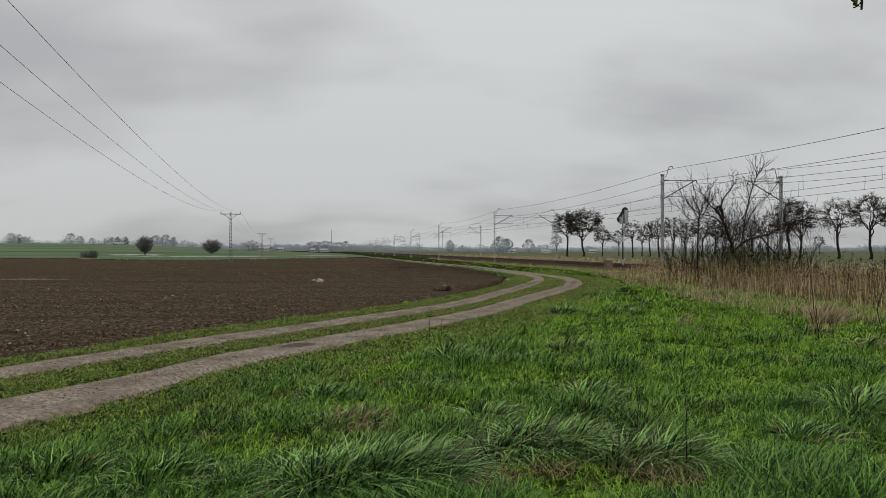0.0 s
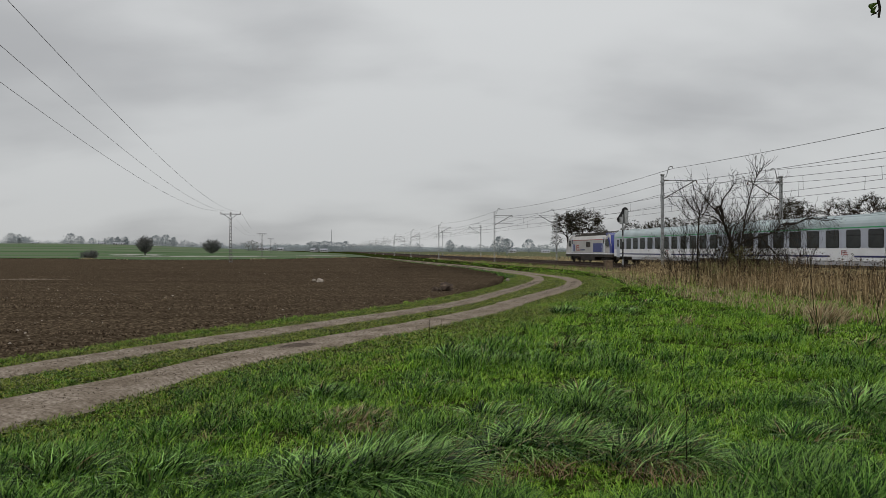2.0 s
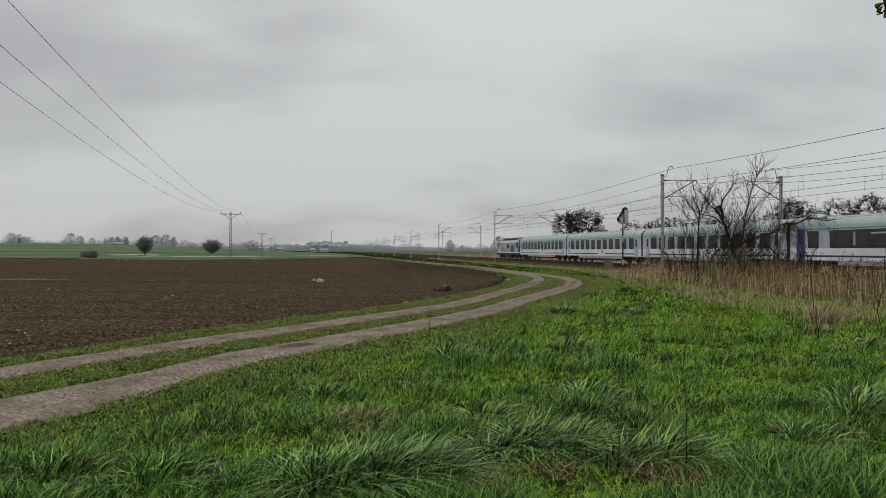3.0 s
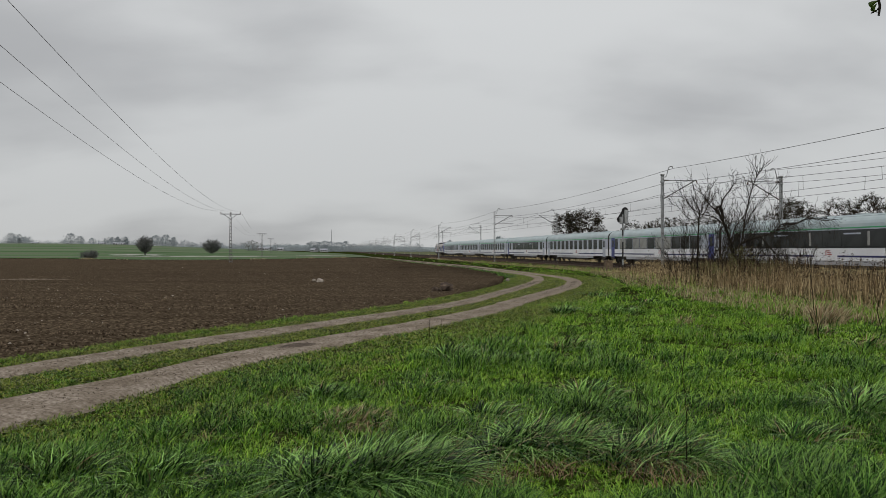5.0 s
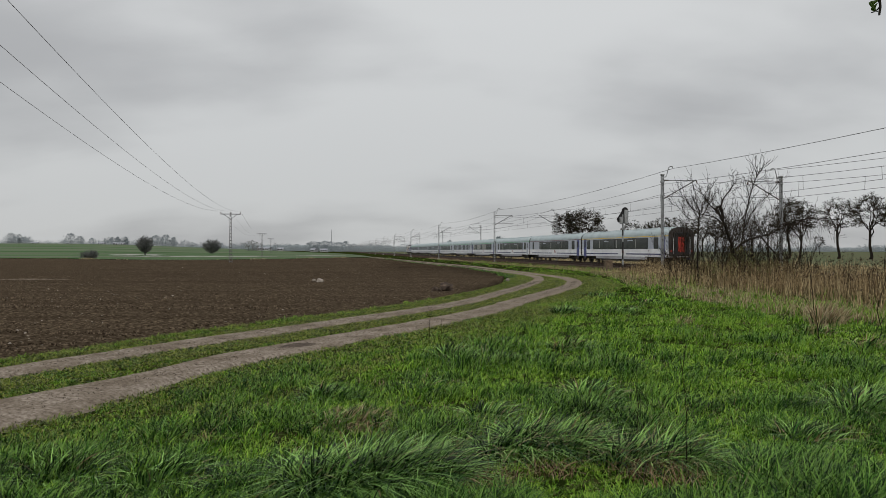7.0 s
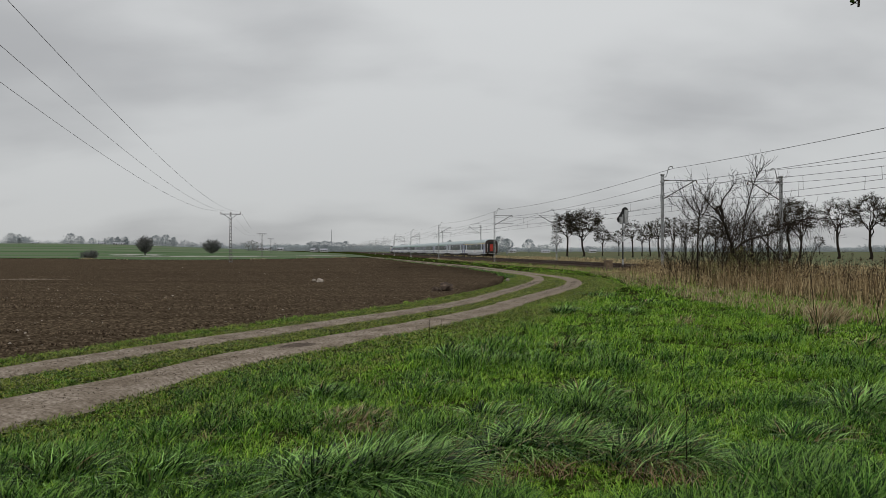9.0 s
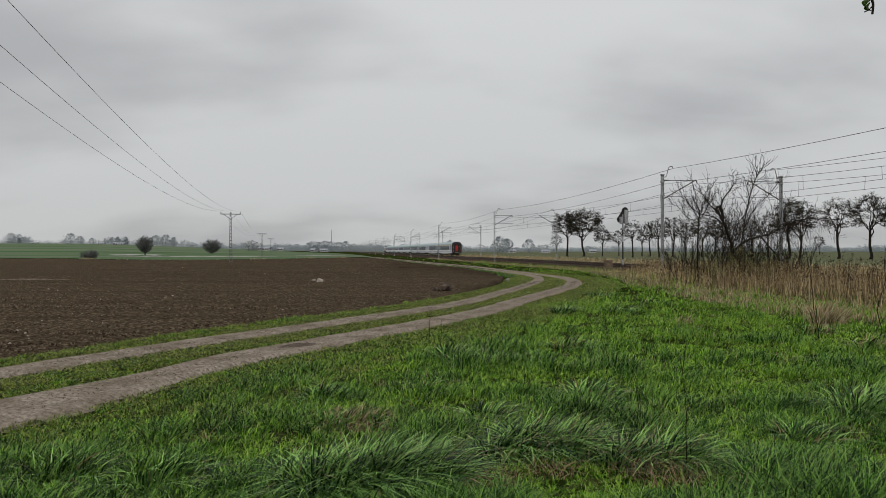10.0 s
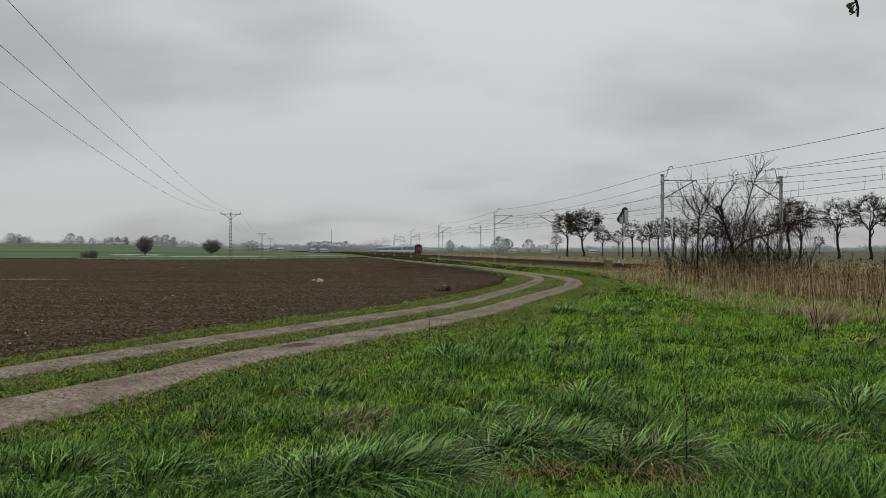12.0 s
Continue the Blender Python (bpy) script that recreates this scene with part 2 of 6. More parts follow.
def box(bm, x0, x1, y0, y1, z0, z1, mi=0, bevel=0.0):
    g = bmesh.ops.create_cube(bm, size=1.0, matrix=Matrix.LocRotScale(((x0 + x1) / 2, (y0 + y1) / 2, (z0 + z1) / 2), None, (x1 - x0, y1 - y0, z1 - z0)))
    faces = {f for v in g["verts"] for f in v.link_faces}
    for f in faces:
        f.material_index = mi
    if bevel:
        edges = {e for v in g["verts"] for e in v.link_edges}
        bmesh.ops.bevel(bm, geom=list(edges), offset=bevel, segments=2, affect="EDGES", profile=0.6)


def rod(bm, a, b, r, r2=None, n=6, mi=0):
    a, b = Vector(a), Vector(b)
    m = Matrix.Translation((a + b) / 2) @ (b - a).to_track_quat("Z", "Y").to_matrix().to_4x4()
    g = bmesh.ops.create_cone(bm, cap_ends=True, segments=n, radius1=r, radius2=r if r2 is None else r2, depth=(b - a).length, matrix=m)
    for f in {f for v in g["verts"] for f in v.link_faces}:
        f.material_index = mi


def pipe(bm, pts, r, n=5):
    for a, b in zip(pts, pts[1:]):
        rod(bm, a, b, r, n=n)


def extrude_profile(bm, pts, y0, y1, mi=0, cap=True):
    """A closed outline in x, z drawn out along y."""
    a = [bm.verts.new((x, y0, z)) for x, z in pts]
    b = [bm.verts.new((x, y1, z)) for x, z in pts]
    k = len(pts)
    for i in range(k):
        bm.faces.new((a[i], a[(i + 1) % k], b[(i + 1) % k], b[i])).material_index = mi
    if cap:
        bm.faces.new(a[::-1]).material_index = mi
        bm.faces.new(b).material_index = mi


def smooth(a, b, x):
    t = np.clip((x - a) / (b - a), 0, 1)
    return t * t * (3 - 2 * t)


def ground_z(x, y):
    """Height of the land: it falls gently from the viewer and rises to a low hill far off on the left."""
    x, y = np.asarray(x, float), np.asarray(y, float)
    z = -0.45 * smooth(5, 130, np.hypot(x, y))
    return z + 9.5 * smooth(260, 800, y) * smooth(0.08, 0.55, -x / np.maximum(y, 1))


SIN, COS = math.sin(radians(TURN)), math.cos(radians(TURN))


def rail_place(d, s):
    """x, y of a point d metres across and s metres along the railway."""
    return COS * d - SIN * s, SIN * d + COS * s


def across(x, y):
    return COS * x + SIN * y


def along(x, y):
    return -SIN * x + COS * y


# ---- land ----
def polyline(pts, step):
    """Points at even steps on a smooth curve through pts."""
    p = np.array(pts, float)
    q = np.vstack([2 * p[0] - p[1], p, 2 * p[-1] - p[-2]])
    out = []
    for i in range(1, len(q) - 2):
        a, b, c, d = q[i - 1:i + 3]
        k = max(2, int(np.linalg.norm(c - b) / step))
        for t in np.linspace(0, 1, k, endpoint=False):
            out.append(0.5 * ((2 * b) + (c - a) * t + (2 * a - 5 * b + 4 * c - d) * t * t + (3 * b - a - 3 * c + d) * t ** 3))
    out.append(q[-2])
    return np.array(out)


RUT_FAR = polyline([(-12.5, -8), (-9.0, 4.5), (-6.4, 10.65), (-5.6, 12.52), (-4.42, 15.02), (-2.6, 18.45), (0.3, 24.5), (1.98, 29.98), (3.84, 36.83), (5.72, 44.98), (6.75, 52.4), (6.75, 57.5), (5.95, 66.94), (4.14, 81.91), (1.28, 104.5), (-9, 160), (-24, 240)], 0.3)
RUT_NEAR = polyline([(-10.5, -9), (-7.0, 2.5), (-4.85, 8.07), (-4.28, 9.56), (-3.51, 11.94), (-2.09, 14.81), (0.24, 19.55), (1.49, 22.58), (3.07, 27.46), (4.97, 33.07), (6.89, 39.42), (8.14, 46.3), (8.4, 52.46), (7.75, 60.0), (6.9, 71.4), (5.6, 84), (2.9, 106), (-7.3, 161), (-22.3, 241)], 0.3)
FIELD_NEAR = polyline([(-16.5, -12), (-11.0, 4.0), (-7.33, 12.2), (-6.47, 14.46), (-5.19, 17.62), (-3.56, 20.76), (-1.6, 24.8), (0.37, 30.34), (2.51, 38.03), (3.9, 45.89), (4.3, 52.0)], 0.5)
FIELD_FAR = polyline([(-900, 170), (-300, 215), (-122, 203), (-85, 180), (-62, 168), (-49, 176), (-37, 200), (-27, 232), (-22.3, 235), (-12.09, 167.82), (-4.03, 119.5), (1.13, 92.2), (3.78, 64.8), (4.3, 52.0)], 1.0)


def strip_distance(x, y, line):
    """Distance of points to a line given by close points."""
    best = np.full(np.shape(x), 1e9)
    for i in range(0, len(line), 1):
        best = np.minimum(best, (x - line[i, 0]) ** 2 + (y - line[i, 1]) ** 2)
    return np.sqrt(best)


def build_ground():
    rings = np.concatenate([[0.0], np.geomspace(0.6, 4600, 190)])
    turns = np.radians(np.concatenate([np.linspace(-42, 42, 200), np.linspace(45, 315, 91)]))
    r, t = np.meshgrid(rings, turns, indexing="ij")
    x, y = r * np.sin(t), r * np.cos(t)
    z = ground_z(x, y)
    k, j = x.shape
    bump = np.array([noise.noise(Vector((a * 0.55, b * 0.55, 0))) for a, b in zip(x.ravel(), y.ravel())]).reshape(x.shape)
    z = z + 0.03 * (bump - 1) * smooth(90, 20, r)
    idx = np.arange(k * j).reshape(k, j)
    a, b = idx[:-1], np.roll(idx, -1, 1)[:-1]
    c, d = idx[1:], np.roll(idx, -1, 1)[1:]
    tris = np.concatenate([np.stack([a, c, b], -1).reshape(-1, 3), np.stack([b, c, d], -1).reshape(-1, 3)])
    me = tri_mesh("ground", np.stack([x, y, z], -1).reshape(-1, 3), tris, M["turf"], smooth=True)
    tagged(new("ground", me), "flat grassy farmland in early spring", "ground", kind="structure")


def field_edges(a):
    """Inner and outer distance y of the ploughed field for the slope a = x / y."""
    near, far = FIELD_NEAR[FIELD_NEAR[:, 1] > 1], FIELD_FAR
    na, fa = near[:, 0] / near[:, 1], far[:, 0] / far[:, 1]
    o, p = np.argsort(na), np.argsort(fa)
    return np.interp(a, na[o], near[o, 1]), np.interp(a, fa[p], far[p, 1])


def build_field():
    cols = np.concatenate([np.linspace(-2.6, -0.66, 40), np.linspace(-0.655, 0.0826, 420)])
    y0, y1 = field_edges(cols)
    even = np.convolve(np.pad(y1, 24, mode="edge"), np.ones(49) / 49, mode="valid")
    y1 = y1 + (even - y1) * smooth(0.06, -0.03, cols)
    rows = np.linspace(0, 1, 340)
    wob = np.array([noise.noise(Vector((c * 60, 3, 0))) for c in cols])
    y0 = y0 * (1 + 0.012 * wob)
    y = y0[None] * (np.maximum(y1, y0 * 1.001) / y0)[None] ** rows[:, None]
    x = cols[None] * y
    z = ground_z(x, y) + 0.02
    k, j = x.shape
    h = np.empty(k * j)
    for i, (u, v) in enumerate(zip(x.ravel(), y.ravel())):
        s = 0.05 * u + 0.99 * v
        h[i] = 1.1 * noise.noise(Vector((u * 0.10, s * 2.2, 0))) + 1.0 * noise.noise(Vector((u * 0.045, s * 0.85, 2))) + 0.5 * noise.noise(Vector((u * 3.1, v * 4.1, 4))) + 0.6 * noise.noise(Vector((u * 8, v * 9, 9)))
    h = h.reshape(k, j)
    inside = np.minimum(1, np.minimum(rows, 1 - rows)[:, None] * 60)
    z = z + inside * (0.06 + 0.06 * h * (1 + 1.5 * smooth(20, 90, y))) - (1 - inside) * 0.05
    idx = np.arange(k * j).reshape(k, j)
    a, b, c, d = idx[:-1, :-1], idx[:-1, 1:], idx[1:, :-1], idx[1:, 1:]
    tris = np.concatenate([np.stack([a, b, c], -1).reshape(-1, 3), np.stack([b, d, c], -1).reshape(-1, 3)])
    me = tri_mesh("ploughed_field", np.stack([x, y, z], -1).reshape(-1, 3), tris, M["soil"])
    tagged(new("ploughed_field", me), "dark brown ploughed field with fine clods", "field", kind="structure")


def build_wheat():
    """The green field behind the ploughed one."""
    cols = np.linspace(-2.4, -0.0958, 160)
    y0 = field_edges(cols)[1] + 1.0
    y1 = np.interp(cols, [-2.4, -0.6, -0.3, -0.14, -0.0958], [600, 800, 800, 480, 245])
    rows = np.linspace(0, 1, 30)
    y = y0[None] + (y1 - y0)[None] * rows[:, None]
    x = cols[None] * y
    z = ground_z(x, y) + 0.12
    k, j = x.shape
    idx = np.arange(k * j).reshape(k, j)
    a, b, c, d = idx[:-1, :-1], idx[:-1, 1:], idx[1:, :-1], idx[1:, 1:]
    tris = np.concatenate([np.stack([a, b, c], -1).reshape(-1, 3), np.stack([b, d, c], -1).reshape(-1, 3)])
    me = tri_mesh("green_field", np.stack([x, y, z], -1).reshape(-1, 3), tris, M["green_field"], smooth=True)
    tagged(new("green_field", me), "bright green field of young wheat", "field", kind="structure")


def rut_mesh(line, width, seed):
    side = np.gradient(line, axis=0)
    side = np.stack([side[:, 1], -side[:, 0]], 1)
    side /= np.linalg.norm(side, axis=1)[:, None]
    us = np.linspace(-1, 1, 9)
    V = []
    for i, (p, q) in enumerate(zip(line, side)):
        near = 1 + (0.5 if seed else 0.22) * float(smooth(11, 7, p[1]))
        wl_ = near * width / 2 * (1 + 0.20 * noise.noise(Vector((p[0] * 0.6, p[1] * 0.6, seed))) + 0.10 * noise.noise(Vector((p[0] * 2.3, p[1] * 2.3, seed))))
        wr_ = near * width / 2 * (1 + 0.20 * noise.noise(Vector((p[0] * 0.6, p[1] * 0.6, seed + 5))) + 0.10 * noise.noise(Vector((p[0] * 2.3, p[1] * 2.3, seed + 5))))
        for u in us:
            w = wl_ if u < 0 else wr_
            x, y = p + q * u * w
            z = float(ground_z(x, y)) + 0.075 - 0.035 * (1 - u * u) - 0.10 * max(0, abs(u) - 0.8) / 0.2 + 0.010 * noise.noise(Vector((x * 1.1, y * 1.1, 2)))
            V.append((x, y, z))
    k, j = len(line), len(us)
    idx = np.arange(k * j).reshape(k, j)
    a, b, c, d = idx[:-1, :-1].ravel(), idx[:-1, 1:].ravel(), idx[1:, :-1].ravel(), idx[1:, 1:].ravel()
    return V, np.concatenate([np.stack([a, b, c], 1), np.stack([b, d, c], 1)])


def build_road():
    v1, t1 = rut_mesh(RUT_FAR, 0.78, 0)
    v2, t2 = rut_mesh(RUT_NEAR, 1.0, 11)
    me = tri_mesh("dirt_road", np.array(v1 + v2), np.vstack([t1, t2 + len(v1)]), M["dirt"], smooth=True)
    tagged(new("dirt_road", me), "farm track of two bare dirt ruts with grass between", "road", kind="structure")


def build_mud():
    """A dark muddy hollow in the nearer rut."""
    rim = np.linspace(0, 2 * np.pi, 33)[:-1]
    size = 1 + 0.3 * np.array([noise.noise(Vector((math.cos(a) * 1.7, math.sin(a) * 1.7, 8))) for a in rim])
    x, y = -2.72 + 0.30 * size * np.cos(rim) + 0.12 * np.sin(rim), 13.75 + 0.34 * size * np.sin(rim)
    x, y = np.append(x, -2.72), np.append(y, 13.75)
    z = ground_z(x, y) + np.append(np.full(32, 0.045), 0.062)
    tris = [(i, (i + 1) % 32, 32) for i in range(32)]
    tagged(new("mud_patch", tri_mesh("mud_patch", np.stack([x, y, z], 1), tris, M["mud"], smooth=True)), "dark brown muddy patch in the dirt rut", "mud", kind="structure")


def build_wet_strips():
    """Pale wet strips in the green field."""
    for a0, a1, y0, deep, up, label in ((-0.455, -0.375, 310, 50, 0.2, "pale wet strip of bare land in the green field"), (-0.44, -0.22, 258, 40, 0.2, "pale wet strip of bare land in the green field"), (-0.20, -0.13, 310, 40, 0.2, "pale wet strip of bare land in the green field"), (-0.68, -0.50, 47.0, 4.0, 0.11, "pale dry streak across the ploughed soil")):
        k = 40
        a = np.linspace(a0, a1, k)
        mid = np.array([y0 + (8 if y0 > 100 else 0.5) * noise.noise(Vector((q * 30, y0, 0))) for q in a])
        half = deep / 2 * np.sin(np.linspace(0, np.pi, k)) ** 0.5 * np.array([0.7 + 0.6 * noise.noise(Vector((q * 60, 1, y0))) for q in a])
        y = np.concatenate([mid - half, mid + half])
        x = np.concatenate([a, a]) * y
        tris = [t for i in range(k - 1) for t in ((i, i + 1, k + i), (i + 1, k + i + 1, k + i))]
        me = tri_mesh("wet_strip", np.stack([x, y, ground_z(x, y) + up], 1), tris, M["wet_strip" if y0 > 100 else "dry_streak"])
        tagged(new("bare_strip", me), label, "bare strip", kind="structure")


def build_dry_meadow():
    """The rough pasture behind the railway, reaching to the skyline."""
    s = np.concatenate([np.linspace(-60, 300, 60), np.geomspace(320, 2500, 30)])
    d = np.concatenate([[38.6], np.geomspace(42, 900, 30)])
    S, D = np.meshgrid(s, d, indexing="ij")
    x, y = COS * D - SIN * S, SIN * D + COS * S
    z = ground_z(x, y) + 0.10
    k, j = x.shape
    idx = np.arange(k * j).reshape(k, j)
    a, b, c, e = idx[:-1, :-1], idx[:-1, 1:], idx[1:, :-1], idx[1:, 1:]
    tris = np.concatenate([np.stack([a, b, c], -1).reshape(-1, 3), np.stack([b, e, c], -1).reshape(-1, 3)])
    me = tri_mesh("dry_meadow", np.stack([x, y, z], -1).reshape(-1, 3), tris, M["dry_meadow"], smooth=True)
    tagged(new("dry_meadow", me), "tan and olive rough pasture behind the railway", "meadow", kind="structure")


build_ground(), build_field(), build_wheat(), build_road(), build_mud(), build_wet_strips(), build_dry_meadow()


# ---- railway ----
TRACK_NEAR, TRACK_FAR, RAIL_TOP = 31.1, 35.6, 0.18
RAIL_POSE = pose(0, 0, 0, 0, 0, TURN)          # local x runs across the railway, y along it


def build_railway():
    bm = bmesh.new()
    out = [(28.3, -0.75), (28.6, -0.42), (29.35, -0.03), (37.35, -0.03), (38.1, -0.42), (38.4, -0.75)]
    ys = np.concatenate([np.arange(-60, 150, 1.5), np.geomspace(150, 1900, 40)])
    rows = []
    for y in ys:
        row = []
        for i in range(len(out) - 1):
            (xa, za), (xb, zb) = out[i], out[i + 1]
            k = 8 if i == 2 else 2
            for q in range(k):
                t = q / k
                x, z = xa + (xb - xa) * t, za + (zb - za) * t
                lump = 0.045 * noise.noise(Vector((x * 1.7, y * 0.8, 0))) + 0.03 * noise.noise(Vector((x * 5, y * 3, 1)))
                row.append(bm.verts.new((x, y, z + lump)))
        row.append(bm.verts.new((*out[-1][:1], y, out[-1][1])))
        rows.append(row)
    for a, b in zip(rows, rows[1:]):
        for i in range(len(a) - 1):
            bm.faces.new((a[i], a[i + 1], b[i + 1], b[i]))
    bed = part("ballast", bm, M["ballast"], None)
    bed.matrix_basis = RAIL_POSE
    tagged(bed, "rust-brown stone ballast bed under two tracks", "ballast", kind="structure")
    prof = [(-0.07, 0), (0.07, 0), (0.07, 0.015), (0.012, 0.04), (0.012, 0.125), (0.036, 0.14), (0.036, 0.17), (-0.036, 0.17), (-0.036, 0.14), (-0.012, 0.125), (-0.012, 0.04), (-0.07, 0.015)]
    sleeper = bmesh.new()
    box(sleeper, -1.3, 1.3, -0.13, 0.13, -0.14, 0.0, bevel=0.02)
    sleeper_mesh = bpy.data.meshes.new("sleeper")
    sleeper.to_mesh(sleeper_mesh)
    sleeper.free()
    sleeper_mesh.materials.append(M["sleeper"])
    for centre in (TRACK_NEAR, TRACK_FAR):
        track = empty("railway_track", RAIL_POSE @ pose(centre, 0, RAIL_TOP - 0.17), "standard gauge track with rusty rails on concrete sleepers", "railway track", "parallel railway tracks")
        for side in (-1, 1):
            bm = bmesh.new()
            extrude_profile(bm, [(x + side * 0.7535, z) for x, z in prof], -60, 1900)
            rail = part("rail", bm, M["rail"], track)
            bm = bmesh.new()
            box(bm, side * 0.7535 - 0.03, side * 0.7535 + 0.03, -60, 1900, 0.168, 0.173)
            part("running_surface", bm, M["railtop"], rail, "polished steel running surface")
        for i in range(140):
            share("sleeper", sleeper_mesh, track, pose(0, 35 + 0.6 * i, 0.0, 0, 0, 0))
        bm = bmesh.new()
        for i in range(500):
            y = 35 + 84 + 0.6 * i
            box(bm, -1.3, 1.3, y - 0.13, y + 0.13, -0.14, 0.0)
        tagged(part("sleeper_row", bm, M["sleeper"], track), kind="stuff")


MAST_NEAR, MAST_FAR, MAST_FIRST, MAST_STEP = 27.9, 38.8, 58.6, 63.4
MAST_BASE, MAST_TOP = -0.55, 8.2


def insulator(bm, a, b, r=0.07):
    a, b = Vector(a), Vector(b)
    rod(bm, a, b, r * 0.35, n=6)
    for i in range(5):
        p = a.lerp(b, (i + 0.5) / 5)
        q = (b - a).normalized() * 0.02
        rod(bm, p - q, p + q, r, r * 0.6, n=8)


def make_mast(side):
    """A lattice mast: two channels with battens, a bracket arm to the track and a bent top bracket. side: 1, the track is on its right."""
    mast = empty("catenary_mast", pose(0, 0, 0), "pale galvanised lattice mast carrying overhead railway wires", "catenary mast", "catenary masts along the railway")
    bm = bmesh.new()
    box(bm, -0.35, 0.35, -0.35, 0.35, MAST_BASE - 0.3, MAST_BASE + 0.35, bevel=0.03)
    part("footing", bm, M["concrete"], mast, "concrete footing")
    for x in (-0.1, 0.1):
        bm = bmesh.new()
        b0, t0 = MAST_BASE + 0.35, MAST_TOP
        box(bm, x - 0.008, x + 0.008, -0.1, 0.1, b0, t0)
        for y in (-0.1, 0.1):
            box(bm, min(x, x * 0.55), max(x, x * 0.55), y - 0.007, y + 0.007, b0, t0)
        part("channel", bm, M["galv"], mast)
    bm = bmesh.new()
    for i in range(11):
        z = MAST_BASE + 0.7 + i * 0.78
        for y in (-0.112, 0.112):
            box(bm, -0.105, 0.105, y - 0.005, y + 0.005, z - 0.05, z + 0.05)
    box(bm, -0.13, 0.13, -0.15, 0.15, MAST_TOP - 0.08, MAST_TOP + 0.03, bevel=0.01)
    for z in (MAST_TOP - 0.62, MAST_TOP - 1.75):
        box(bm, -0.13, 0.13, -0.16, 0.16, z - 0.06, z + 0.06, bevel=0.01)
    tagged(part("lattice", bm, M["galv"], mast), kind="stuff")
    bm = bmesh.new()
    pipe(bm, [(0.1 * side, 0, 7.72), (0.55 * side, 0, 7.72)], 0.035)
    pipe(bm, [(0.55 * side, 0, 7.72), (3.0 * side, 0, 7.74)], 0.036)
    pipe(bm, [(0.1 * side, 0, 6.15), (3.05 * side, 0, 7.80)], 0.05)
    pipe(bm, [(0.55 * side, 0, 6.35), (3.3 * side, 0, 6.35)], 0.028)
    pipe(bm, [(2.6 * side, 0, 6.35), (3.5 * side, 0, 5.98)], 0.015)
    part("bracket_arm", bm, M["arm"], mast, "weathered grey bracket arm")
    bm = bmesh.new()
    insulator(bm, (0.16 * side, 0, 7.72), (0.55 * side, 0, 7.72))
    insulator(bm, (0.2 * side, 0, 6.2), (0.55 * side, 0, 6.4))
    insulator(bm, (3.05 * side, 0, 7.75), (3.15 * side, 0, 7.45), 0.06)
    part("insulator", bm, M["insulator"], mast, "brown porcelain insulators")
    bm = bmesh.new()
    pipe(bm, [(0.12 * side, 0, 7.98), (0.32 * side, 0, 8.02), (0.42 * side, 0, 8.3), (0.55 * side, 0, 8.78), (0.68 * side, 0, 8.9), (0.9 * side, 0, 8.88), (0.92 * side, 0, 8.72)], 0.04)
    part("top_bracket", bm, M["galv"], mast)
    return mast


def sag_line(bm, a, b, sag, r, k=10, n=3):
    a, b = Vector(a), Vector(b)
    pts = []
    for i in range(k + 1):
        t = i / k
        p = a.lerp(b, t)
        p.z -= 4 * sag * t * (1 - t)
        pts.append(p)
    pipe(bm, pts, r, n)


def wire_run(name, label, group, points, sag, r, k=10):
    bm = bmesh.new()
    for a, b in zip(points, points[1:]):
        sag_line(bm, a, b, sag, r, k)
    ob = part(name, bm, M["wire"], None, label)
    ob.matrix_basis = RAIL_POSE
    return tagged(ob, label, "overhead wire", group)


def build_catenary():
    stations = [MAST_FIRST + MAST_STEP * k for k in range(-2, 26)]
    for side, d in ((1, MAST_NEAR), (-1, MAST_FAR)):
        proto = make_mast(side)
        for i, s in enumerate(stations):
            m = RAIL_POSE @ pose(d, s, 0)
            if i == 0:
                proto.matrix_basis = m
            else:
                copy_thing(proto, m)
        group = "overhead wires of the railway"
        wire_run("feeder_wire", "slack feeder wire strung along the mast tops", group, [(d + 0.92 * side, s, 8.72) for s in stations], 0.55 if side > 0 else 0.85, 0.019)
        wire_run("messenger_wire", "sagging messenger wire above the track", group, [(d + 3.15 * side, s, 7.45) for s in stations], 1.0, 0.016, 14)
        for off in (-0.02, 0.02):
            wire_run("contact_wire", "taut contact wire above the track", group, [(d + (3.25 + off + 0.3 * (-1) ** i) * side, s, 5.9) for i, s in enumerate(stations)], 0.05, 0.013, 4)
        bm = bmesh.new()
        for s in stations[1:9]:
            for j in range(1, 9):
                t = j / 9
                z = 7.45 - 4 * 1.0 * t * (1 - t)
                rod(bm, (d + 3.2 * side, s + MAST_STEP * t, 5.86), (d + 3.15 * side, s + MAST_STEP * t, z), 0.011, n=3)
        ob = part("dropper", bm, M["wire"], None)
        ob.matrix_basis = RAIL_POSE
        tagged(ob, "thin vertical droppers between messenger and contact wire", "dropper wires", group, "stuff")
    wire_run("earth_wire", "earth wire hung below the mast tops", "overhead wires of the railway", [(MAST_NEAR - 0.2, s, 7.35) for s in stations], 0.6, 0.016)


